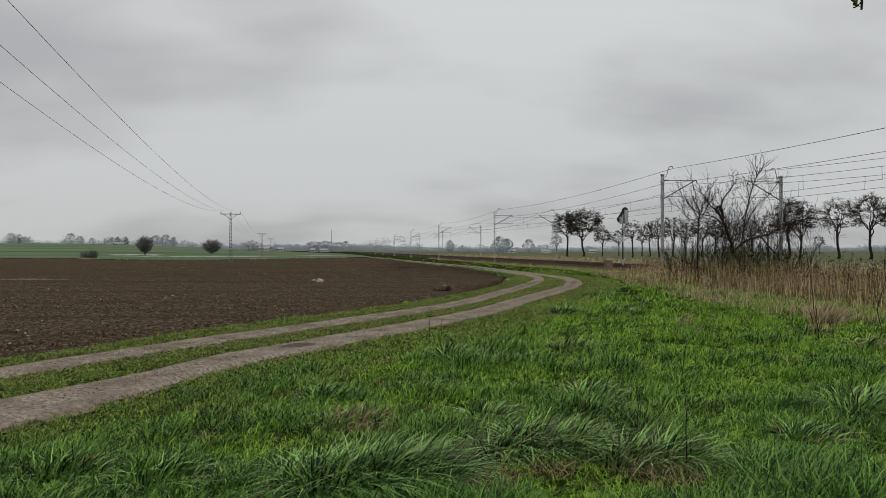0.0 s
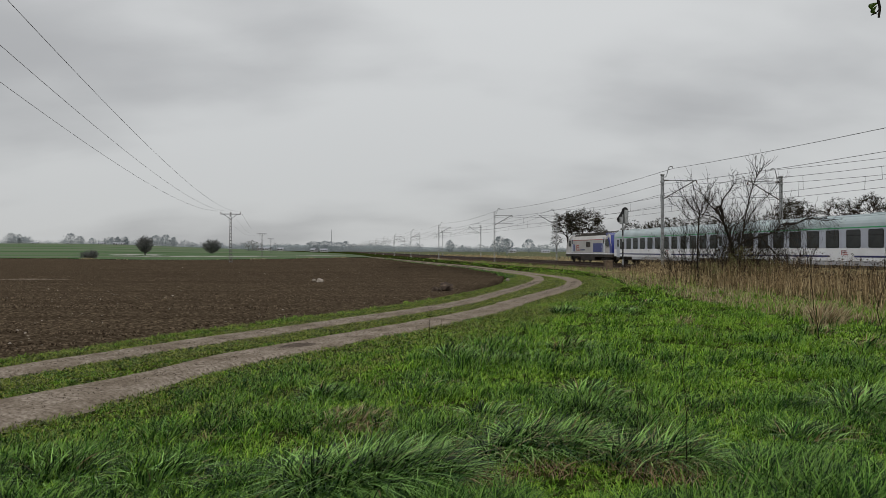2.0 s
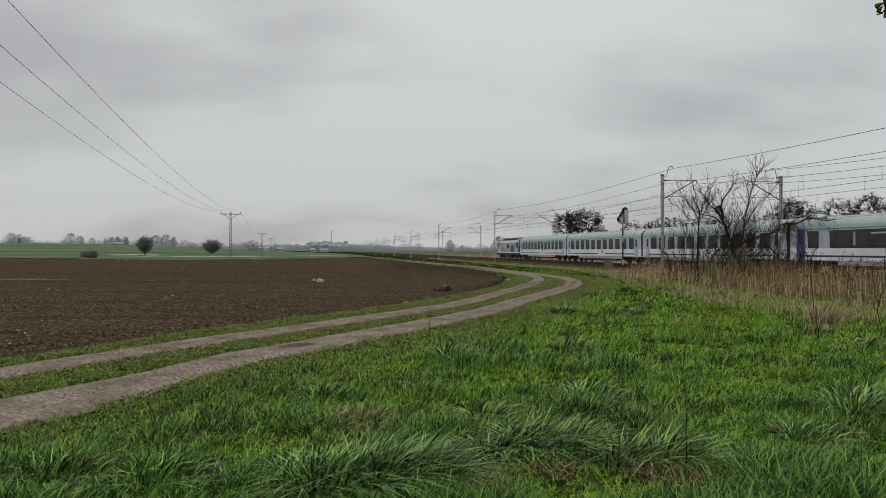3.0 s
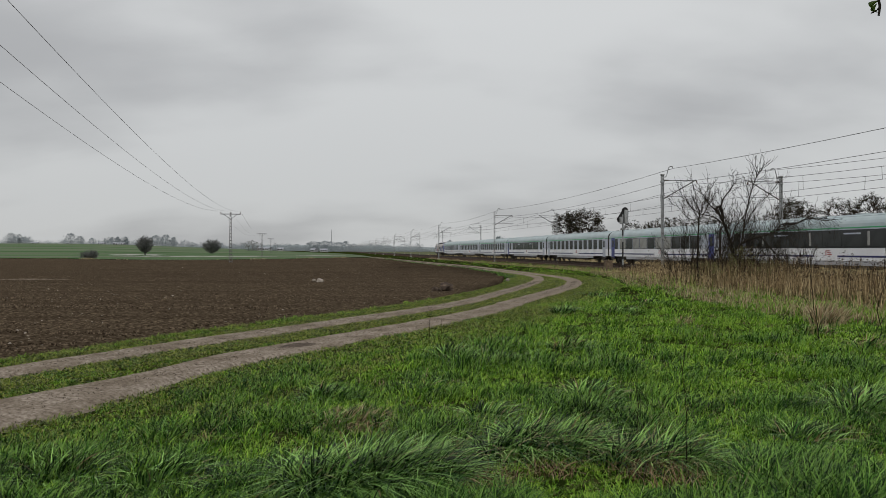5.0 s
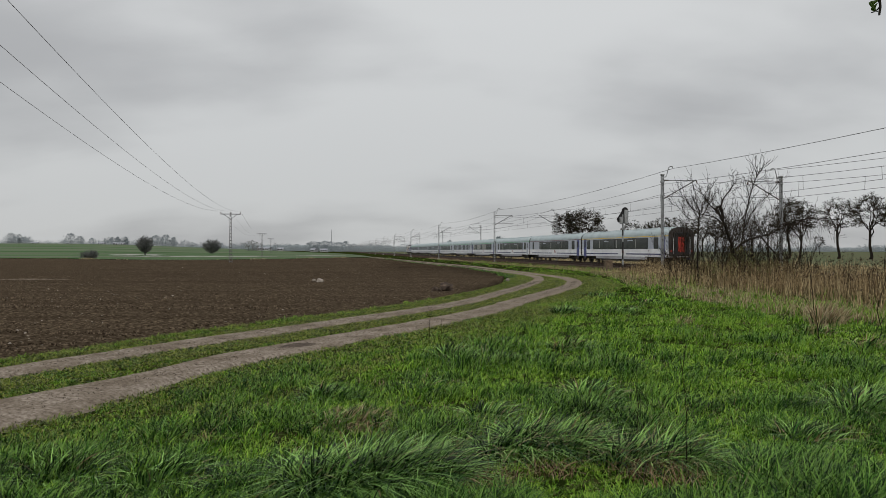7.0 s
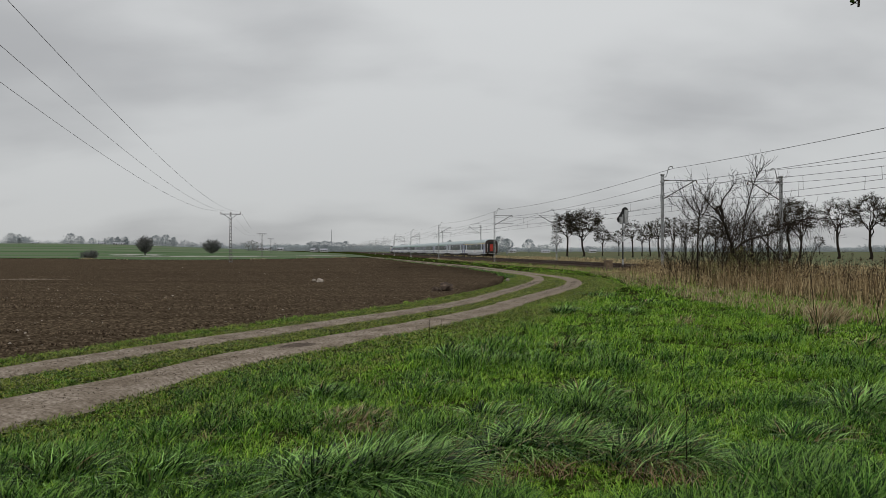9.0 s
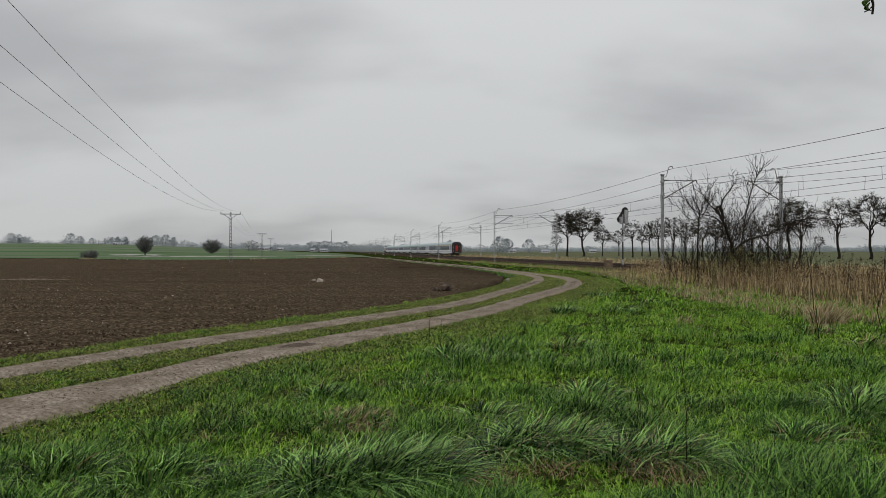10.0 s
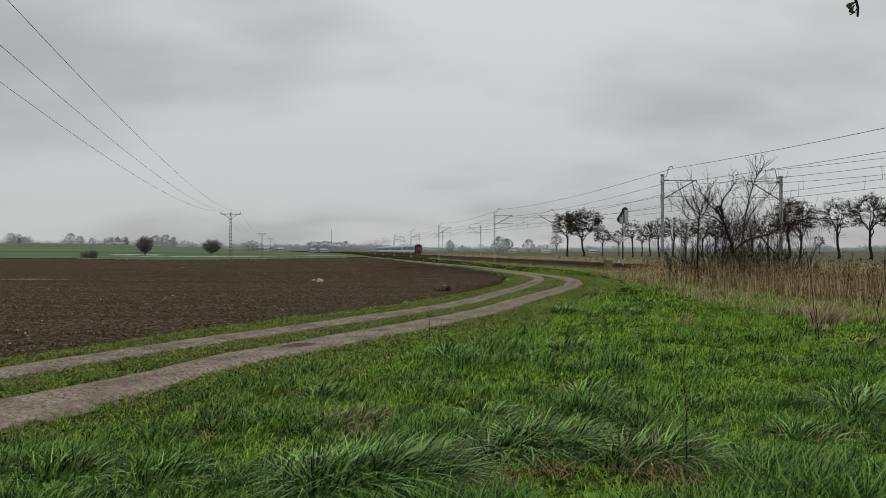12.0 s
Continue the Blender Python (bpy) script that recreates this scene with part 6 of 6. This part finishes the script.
def build_stones():
    rng = random.Random(12)
    for x, y, s, label in ((0.1, 32.4, 0.25, "grey-brown boulder at the field's edge"), (-0.35, 32.6, 0.12, "small brown clod of earth beside the boulder"), (-6.95, 41.6, 0.16, "pale flat stone lying in the ploughed soil"), (-0.15, 32.0, 0.09, "small brown clod of earth beside the boulder"), (0.4, 32.0, 0.07, "small brown clod of earth beside the boulder"), (3.9, 44.5, 0.10, "pale stone on the grass verge"), (-7.6, 43.5, 0.1, "small pale stone in the soil")):
        bm = bmesh.new()
        bmesh.ops.create_icosphere(bm, subdivisions=3, radius=s)
        for v in bm.verts:
            k = 1 + 0.55 * noise.noise(v.co * (1.6 / s)) + 0.22 * noise.noise(v.co * (5 / s))
            v.co = Vector((v.co.x * 1.15 * k, v.co.y * k, v.co.z * 0.9 * k))
        for f in bm.faces:
            f.smooth = True
        ob = part("stone", bm, M["pale_stone" if "pale" in label else "stone"], None)
        ob.matrix_basis = pose(x, y, float(ground_z(x, y)) + 0.08 + s * 0.55, 0, 0, rng.uniform(0, 360))
        tagged(ob, label, "stone")
    # gravel and crumbs on the ruts
    rg = np.random.default_rng(43)
    V, T, k = [], [], 0
    for line, wide in ((RUT_FAR, 0.36), (RUT_NEAR, 0.46)):
        n = 9000
        i = (len(line) * (0.06 + 0.4 * rg.random(n) ** 1.3)).astype(int)
        p = line[i] + rg.normal(0, wide * 0.55, (n, 2))
        p = p[(p[:, 1] > 6) & (p[:, 1] < 45)]
        n = len(p)
        s = rg.uniform(0.004, 0.010, n) * (0.8 + p[:, 1] / 30)
        corner = np.array([(1, 0, -0.4), (-0.5, 0.87, -0.4), (-0.5, -0.87, -0.4), (0, 0, 0.8)])
        V.append((corner[None] * s[:, None, None] * rg.uniform(0.6, 1.4, (n, 4, 3)) + np.stack([p[:, 0], p[:, 1], ground_z(p[:, 0], p[:, 1]) + 0.05], 1)[:, None]).reshape(-1, 3))
        T.append((np.array([(0, 1, 3), (1, 2, 3), (2, 0, 3)])[None] + 4 * np.arange(n)[:, None, None]).reshape(-1, 3) + k)
        k += 4 * n
    tagged(new("road_gravel", tri_mesh("road_gravel", np.vstack(V), np.vstack(T), M["gravel"])), "fine gravel and crumbs of earth on the dirt ruts", "gravel", kind="stuff")
    # crumbled clods on the near part of the field
    rg = np.random.default_rng(41)
    x, y = scatter(rg, 70000, 11, 150, -0.66, 0.085)
    ok, dist, soil = open_ground(x, y)
    x, y = x[soil], y[soil]
    ridge = np.sin((0.25 * x + 0.97 * y) * 2 * np.pi / 0.75) > rg.uniform(-1.3, 0.9, len(x))
    x, y = x[ridge], y[ridge]
    n = len(x)
    s = rg.uniform(0.009, 0.024, n) * (0.9 + y / 70)
    corner = np.array([(1, 0, -0.4), (-0.5, 0.87, -0.4), (-0.5, -0.87, -0.4), (0, 0, 0.9)])
    V = corner[None] * s[:, None, None] * rg.uniform(0.6, 1.4, (n, 4, 3)) + np.stack([x, y, ground_z(x, y) + 0.085], 1)[:, None]
    T = np.array([(0, 1, 3), (1, 2, 3), (2, 0, 3)])[None] + 4 * np.arange(n)[:, None, None]
    tagged(new("soil_clods", tri_mesh("soil_clods", V.reshape(-1, 3), T.reshape(-1, 3), M["clod"])), "brown crumbled clods over the ploughed soil", "clods", kind="stuff")
    rg = np.random.default_rng(77)
    V, T, k = [], [], 0
    x, y = scatter(rg, 9000, 11, 120, -0.65, 0.08)
    ok, dist, soil = open_ground(x, y)
    x, y = x[soil], y[soil]
    for a, b in zip(x[:420], y[:420]):
        s = rg.uniform(0.010, 0.022) * (1 + b / 90)
        p = rg.normal(0, s, (4, 3)) * (1, 1, 0.6) + (a, b, float(ground_z(a, b)) + 0.11)
        V.append(p)
        T += [(k, k + 1, k + 2), (k, k + 2, k + 3), (k, k + 3, k + 1), (k + 1, k + 3, k + 2)]
        k += 4
    tagged(new("field_pebbles", tri_mesh("field_pebbles", np.vstack(V), np.array(T), M["pale_stone"])), "small pale stones scattered over the ploughed soil", "pebbles", kind="stuff")


def build_reeds():
    rng = np.random.default_rng(9)
    s = 6 + 130 * rng.random(56000) ** 1.5
    e = reed_edge(s)
    d = e + (27.8 - e) * rng.random(len(s)) ** 0.8
    x, y = COS * d - SIN * s, SIN * d + COS * s
    c = clump(x, y, 0.5, 1.0)
    tall = smooth(-0.3, 3.2, d - e) * (0.94 + 0.5 * c) * (0.12 + 0.88 * smooth(65, 57, s))
    h = (0.32 + 1.40 * tall) * rng.uniform(0.35, 1.15, len(s))
    z = ground_z(x, y) - 0.03
    brown = rng.random(len(s)) < 0.12 + 0.34 * smooth(0.5, 3.5, d - e)
    stiff = np.where(rng.random(len(s)) < 0.62, rng.uniform(0.02, 0.35, len(s)), rng.uniform(0.4, 1.5, len(s)))
    P, wide = np.stack([x, y, z], 1), rng.uniform(0.008, 0.021, len(s))
    V, T = blades(P[~brown], h[~brown] * 0.9, wide[~brown], 0, stiff[~brown], 3, rng)
    tagged(new("reeds", tri_mesh("reeds", V, T, M["reed"])), "tall dry straw-coloured reeds", "reeds", kind="stuff")
    V, T = blades(P[brown], h[brown], wide[brown], 0, stiff[brown], 3, rng)
    tagged(new("brown_weeds", tri_mesh("brown_weeds", V, T, M["brown_reed"])), "tall dark brown dead weed stems among the reeds", "weeds", kind="stuff")
    # dark drooping heads on the tallest ones
    pick = np.where((h > 0.8) & brown & (stiff < 0.4) & (rng.random(len(h)) < 0.45))[0]
    P, Q, k = [], [], 0
    for i in pick:
        for _ in range(5):
            m = rng.normal(0, 0.03, (3, 3)) * (1.2, 1.2, 0.9) + (x[i] + rng.normal(0, 0.05), y[i] + rng.normal(0, 0.05), z[i] + h[i] * (1 - 0.52 * stiff[i]) + rng.uniform(-0.45, 0.0))
            P.append(m)
            Q.append((k, k + 1, k + 2))
            k += 3
    tagged(new("seed_heads", tri_mesh("seed_heads", np.vstack(P), np.array(Q), M["seed"])), "dark withered seed heads above the reeds", "seed heads", kind="stuff")
    # green shoots low down
    g = rng.random(len(s)) < 0.16 * smooth(4.0, 0.5, d - e)
    V, T = blades(np.stack([x[g], y[g], z[g]], 1) + rng.normal(0, 0.2, (g.sum(), 3)) * (1, 1, 0), rng.uniform(0.15, 0.75, g.sum()), rng.uniform(0.012, 0.03, g.sum()), 0, rng.uniform(0.1, 0.9, g.sum()), 2, rng)
    tagged(new("green_shoots", tri_mesh("green_shoots", V, T, M["grass"])), "green shoots among the dry reeds", "grass", kind="stuff")
    # rough growth behind the railway
    s = 10 + 300 * rng.random(26000) ** 1.3
    d = 39.2 + 26 * rng.random(len(s)) ** 1.5
    x, y = COS * d - SIN * s, SIN * d + COS * s
    V, T = blades(np.stack([x, y, ground_z(x, y)], 1), rng.uniform(0.3, 1.3, len(s)) * (0.85 + 0.5 * clump(x, y, 0.12, 6.0)), rng.uniform(0.02, 0.05, len(s)), 0, rng.uniform(0.05, 0.6, len(s)), 2, rng)
    tagged(new("rough_weeds", tri_mesh("rough_weeds", V, T, M["reed"])), "rough tan weeds behind the railway", "weeds", kind="stuff")


def build_distance():
    """The skyline: a thin belt of woods and some taller crowns, as one mass, haze in its colour."""
    rng = np.random.default_rng(21)
    V, T = [], []
    count = [0]

    def crown(col, dist, h, wide, n, low=0.15):
        x = (col - 784) / 1305 * dist
        base = float(ground_z(x, dist)) - 0.5
        for q in range(n):
            t = rng.random()
            rr = wide * math.sin(math.pi * min(1, 0.12 + 0.88 * t)) ** 0.6
            c = (x + rng.uniform(-1, 1) * rr * 0.8, dist + rng.uniform(-1, 1) * rr * 0.8, base + h * (low + (1 - low) * t))
            V.append(rng.normal(0, h * 0.04, (3, 3)) + c)
            T.append((count[0], count[0] + 1, count[0] + 2))
            count[0] += 3
        V.append(np.array([(x - 0.4, dist, base), (x + 0.4, dist, base), (x, dist, base + h * 0.8)]))
        T.append((count[0], count[0] + 1, count[0] + 2))
        count[0] += 3

    for col in np.arange(-200, 1780, 2.5):
        for rep in range(2):
            big = noise.noise(Vector((col * 0.017, rep * 3.1, 0)))
            crown(col + rng.uniform(-3, 3), rng.uniform(950, 1400), max(6, (8 if col < 420 else 7.5) + 11 * big) * rng.uniform(0.7, 1.25), rng.uniform(4, 9), 120, 0.0)
    for col, dist, h, wide in ((20, 900, 14, 9), (34, 900, 9, 3), (125, 850, 13, 9), (142, 900, 11, 6), (163, 900, 9, 6), (208, 900, 11, 4), (222, 900, 11, 5), (276, 800, 12, 9), (293, 800, 13, 8), (307, 820, 11, 5), (340, 900, 7, 8), (525, 900, 9, 8), (548, 1000, 12, 12), (565, 1000, 13, 14), (585, 1000, 14, 14), (555, 1010, 14, 14), (575, 1010, 15, 14), (600, 950, 13, 10), (655, 950, 11, 9), (670, 950, 10, 9), (690, 950, 9, 9), (612, 950, 14, 9), (626, 950, 11, 9), (640, 950, 10, 8), (796, 620, 11, 5), (818, 900, 8, 9), (884, 420, 10.5, 6), (897, 430, 9.5, 5), (936, 560, 11, 6), (955, 900, 8, 9), (915, 900, 7, 9), (1040, 900, 8, 10), (1090, 900, 8, 10), (1460, 1000, 8, 12), (1500, 1000, 7, 12)):
        crown(col, dist, h, wide, 420, 0.2)
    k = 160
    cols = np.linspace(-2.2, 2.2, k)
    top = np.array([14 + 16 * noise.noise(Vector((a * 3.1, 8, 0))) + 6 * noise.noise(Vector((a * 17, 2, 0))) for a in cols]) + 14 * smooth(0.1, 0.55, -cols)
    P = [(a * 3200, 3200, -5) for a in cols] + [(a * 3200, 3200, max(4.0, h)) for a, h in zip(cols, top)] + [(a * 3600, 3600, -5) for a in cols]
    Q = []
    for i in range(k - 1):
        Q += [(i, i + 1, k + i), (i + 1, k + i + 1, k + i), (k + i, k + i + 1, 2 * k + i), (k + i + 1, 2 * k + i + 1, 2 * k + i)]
    tagged(new("far_ridge", tri_mesh("far_ridge", P, Q, M["ridge"], smooth=True)), "low wooded ridge on the skyline, haze painted into its blue-grey", "ridge", kind="structure")
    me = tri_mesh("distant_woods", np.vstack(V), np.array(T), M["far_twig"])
    tagged(new("distant_woods", me), "bare woods along the horizon, haze tinted into their grey", "woods", kind="stuff")
    # a nearer dark grove beside the houses, greyed for haze like the field trees
    V.clear(), T.clear()
    count[0] = 0
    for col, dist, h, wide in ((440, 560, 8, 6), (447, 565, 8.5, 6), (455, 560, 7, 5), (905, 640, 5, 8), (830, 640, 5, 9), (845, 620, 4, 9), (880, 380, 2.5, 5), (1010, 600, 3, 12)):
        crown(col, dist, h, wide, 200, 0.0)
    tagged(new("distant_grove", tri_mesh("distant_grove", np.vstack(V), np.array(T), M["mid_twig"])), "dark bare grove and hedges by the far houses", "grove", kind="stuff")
    for col, dist, wide, h, rz in ((62, 900, 12, 3.5, 10), (214, 820, 18, 3.2, -5), (204, 830, 9, 3.5, 15), (460, 640, 9, 4, 20), (473, 660, 11, 4, -12), (497, 800, 12, 4, 0), (573, 720, 14, 4, 8), (556, 780, 10, 4, -20), (122, 900, 10, 3, 0), (180, 880, 14, 4, 5), (1048, 700, 12, 3.5, 0), (905, 700, 14, 4, 10), (965, 650, 14, 3, 0)):
        x = (col - 784) / 1305 * dist
        house = empty("farmhouse", on_ground(x, dist, rz, 0.3), "small pale far-off farmhouse with grey roof", "house", "houses of the far village")
        bm = bmesh.new()
        wide, h = wide * 0.5, h * 0.55
        box(bm, -wide / 2, wide / 2, -4, 4, 0, h)
        part("wall", bm, M["plaster"], house)
        bm = bmesh.new()
        a = [bm.verts.new((sx * (wide / 2 + 0.4), y, z)) for sx in (-1, 1) for y, z in ((-4.5, h - 0.1), (0, h + 1.5), (4.5, h - 0.1))]
        bm.faces.new((a[0], a[1], a[2])), bm.faces.new((a[5], a[4], a[3]))
        bm.faces.new((a[0], a[3], a[4], a[1])), bm.faces.new((a[1], a[4], a[5], a[2])), bm.faces.new((a[0], a[2], a[5], a[3]))
        bmesh.ops.recalc_face_normals(bm, faces=bm.faces)
        part("roof", bm, M["tile"], house)
        for k in (-0.3, 0.0, 0.3):
            bm = bmesh.new()
            box(bm, k * wide - 0.5, k * wide + 0.5, -4.05, -3.95, 1.0, 2.2)
            part("window", bm, PAINT["glass"], house)
    bm = bmesh.new()
    rod(bm, (0, 0, 0), (0, 0, 34), 0.5, 0.3, n=6)
    # painted with the haze-tinted grey of the woods
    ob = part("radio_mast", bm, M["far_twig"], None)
    ob.matrix_basis = on_ground((587 - 784) / 1305 * 1100, 1100)
    tagged(ob, "thin radio mast on the horizon, in the haze-tinted grey of the woods", "radio mast")


def build_twig():
    """A sprig with a curled young leaf that hangs close before the camera and swings."""
    twig = empty("hanging_sprig", pose(0.86, 1.5, 2.30), "sprig with a curled young green leaf hanging in the wind", "sprig")
    w = Wood(9)
    stem = curve3([(0.0, 0, 0.0), (0.001, 0, 0.02), (-0.003, 0, 0.04), (0.002, 0.002, 0.08), (0.01, 0.01, 0.25), (0.03, 0.02, 0.6)], 4)
    w.tube("trunk", stem, taper(0.0022, 0.0035, len(stem)), 6)
    tip = curve3([(0.0, 0, 0.016), (-0.008, 0, 0.008), (-0.016, 0, 0.004)], 3)
    w.tube("trunk", tip, taper(0.0018, 0.0012, len(tip)), 5)
    ob = new("stem", tri_mesh("stem", w.v["trunk"], w.t["trunk"], M["bark"], smooth=True))
    ob.parent = twig
    for off, s, tilt in (((-0.001, 0, 0.030), 0.78, 15), ((-0.002, 0.003, 0.026), 0.7, -20), ((0.016, 0.0, 0.058), 0.6, 150)):
        bm = bmesh.new()
        rows = []
        for i in range(9):
            t = i / 8
            c = Vector((-0.013 * math.sin(math.pi * t) - 0.002, 0.004 * math.sin(2 * t), -0.026 * t))
            half = 0.0065 * math.sin(math.pi * (0.06 + 0.90 * t)) + 0.0006
            rows.append([bm.verts.new(Matrix.Rotation(radians(tilt), 3, "Y") @ ((c + Vector((u * half, 0.4 * abs(u) * half, -0.2 * u * half))) * s) + Vector(off)) for u in (-1, -0.5, 0, 0.5, 1)])
        for p, q in zip(rows, rows[1:]):
            for k in range(4):
                bm.faces.new((p[k], p[k + 1], q[k + 1], q[k]))
        bmesh.ops.solidify(bm, geom=bm.faces[:], thickness=0.0006)
        part("leaf", bm, M["leaf"], twig, "curled young green leaf")
    return twig


build_row_trees(), build_field_trees(), build_thicket(), build_brambles()
build_reeds(), build_grass(), build_tussocks(), build_weeds(), build_stones(), build_distance()
SPRIG = build_twig()


# ---- what moves ----
def motions():
    for car, behind in CARS:
        rows = []
        for i in range(13):
            nose = TRAIN_TAIL + TRAIN_SPEED * (i - 6.5) + TRAIN_LENGTH
            x, y = rail_place(TRACK_FAR, nose - behind)
            rows.append((float(i), pose(x, y, RAIL_TOP, 0, 0, TURN)))
        walk(car, rows)
    # the sprig swings: seconds, x, z of its tip 1.5 m before the camera
    swing = [(0.0, 0.852, 2.290), (0.1, 0.813, 2.291), (0.2, 0.792, 2.297), (0.3, 0.783, 2.296), (0.4, 0.808, 2.293), (0.5, 0.845, 2.293), (0.7, 0.856, 2.281), (1.0, 0.905, 2.292), (1.2, 0.915, 2.325), (1.5, 0.869, 2.274), (2.0, 0.887, 2.274), (2.2, 0.866, 2.274),
             (2.5, 0.900, 2.330), (2.7, 0.900, 2.330), (3.0, 0.899, 2.274), (3.6, 0.850, 2.290), (4.3, 0.895, 2.285), (5.0, 0.887, 2.278), (5.2, 0.825, 2.284), (5.5, 0.878, 2.285), (5.7, 0.883, 2.278), (6.0, 0.835, 2.296), (6.2, 0.817, 2.284), (6.5, 0.880, 2.330), (6.7, 0.900, 2.330), (7.0, 0.888, 2.279), (7.6, 0.840, 2.290), (8.3, 0.885, 2.284), (9.0, 0.846, 2.296), (9.2, 0.893, 2.281), (9.5, 0.878, 2.276), (10.0, 0.874, 2.281), (10.5, 0.905, 2.330), (11.0, 0.875, 2.293), (11.5, 0.816, 2.281), (12.0, 0.844, 2.276)]
    walk(SPRIG, [(t, pose(x, 1.5, z, 0, (x - 0.86) * 120, 0)) for t, x, z in swing])


motions()
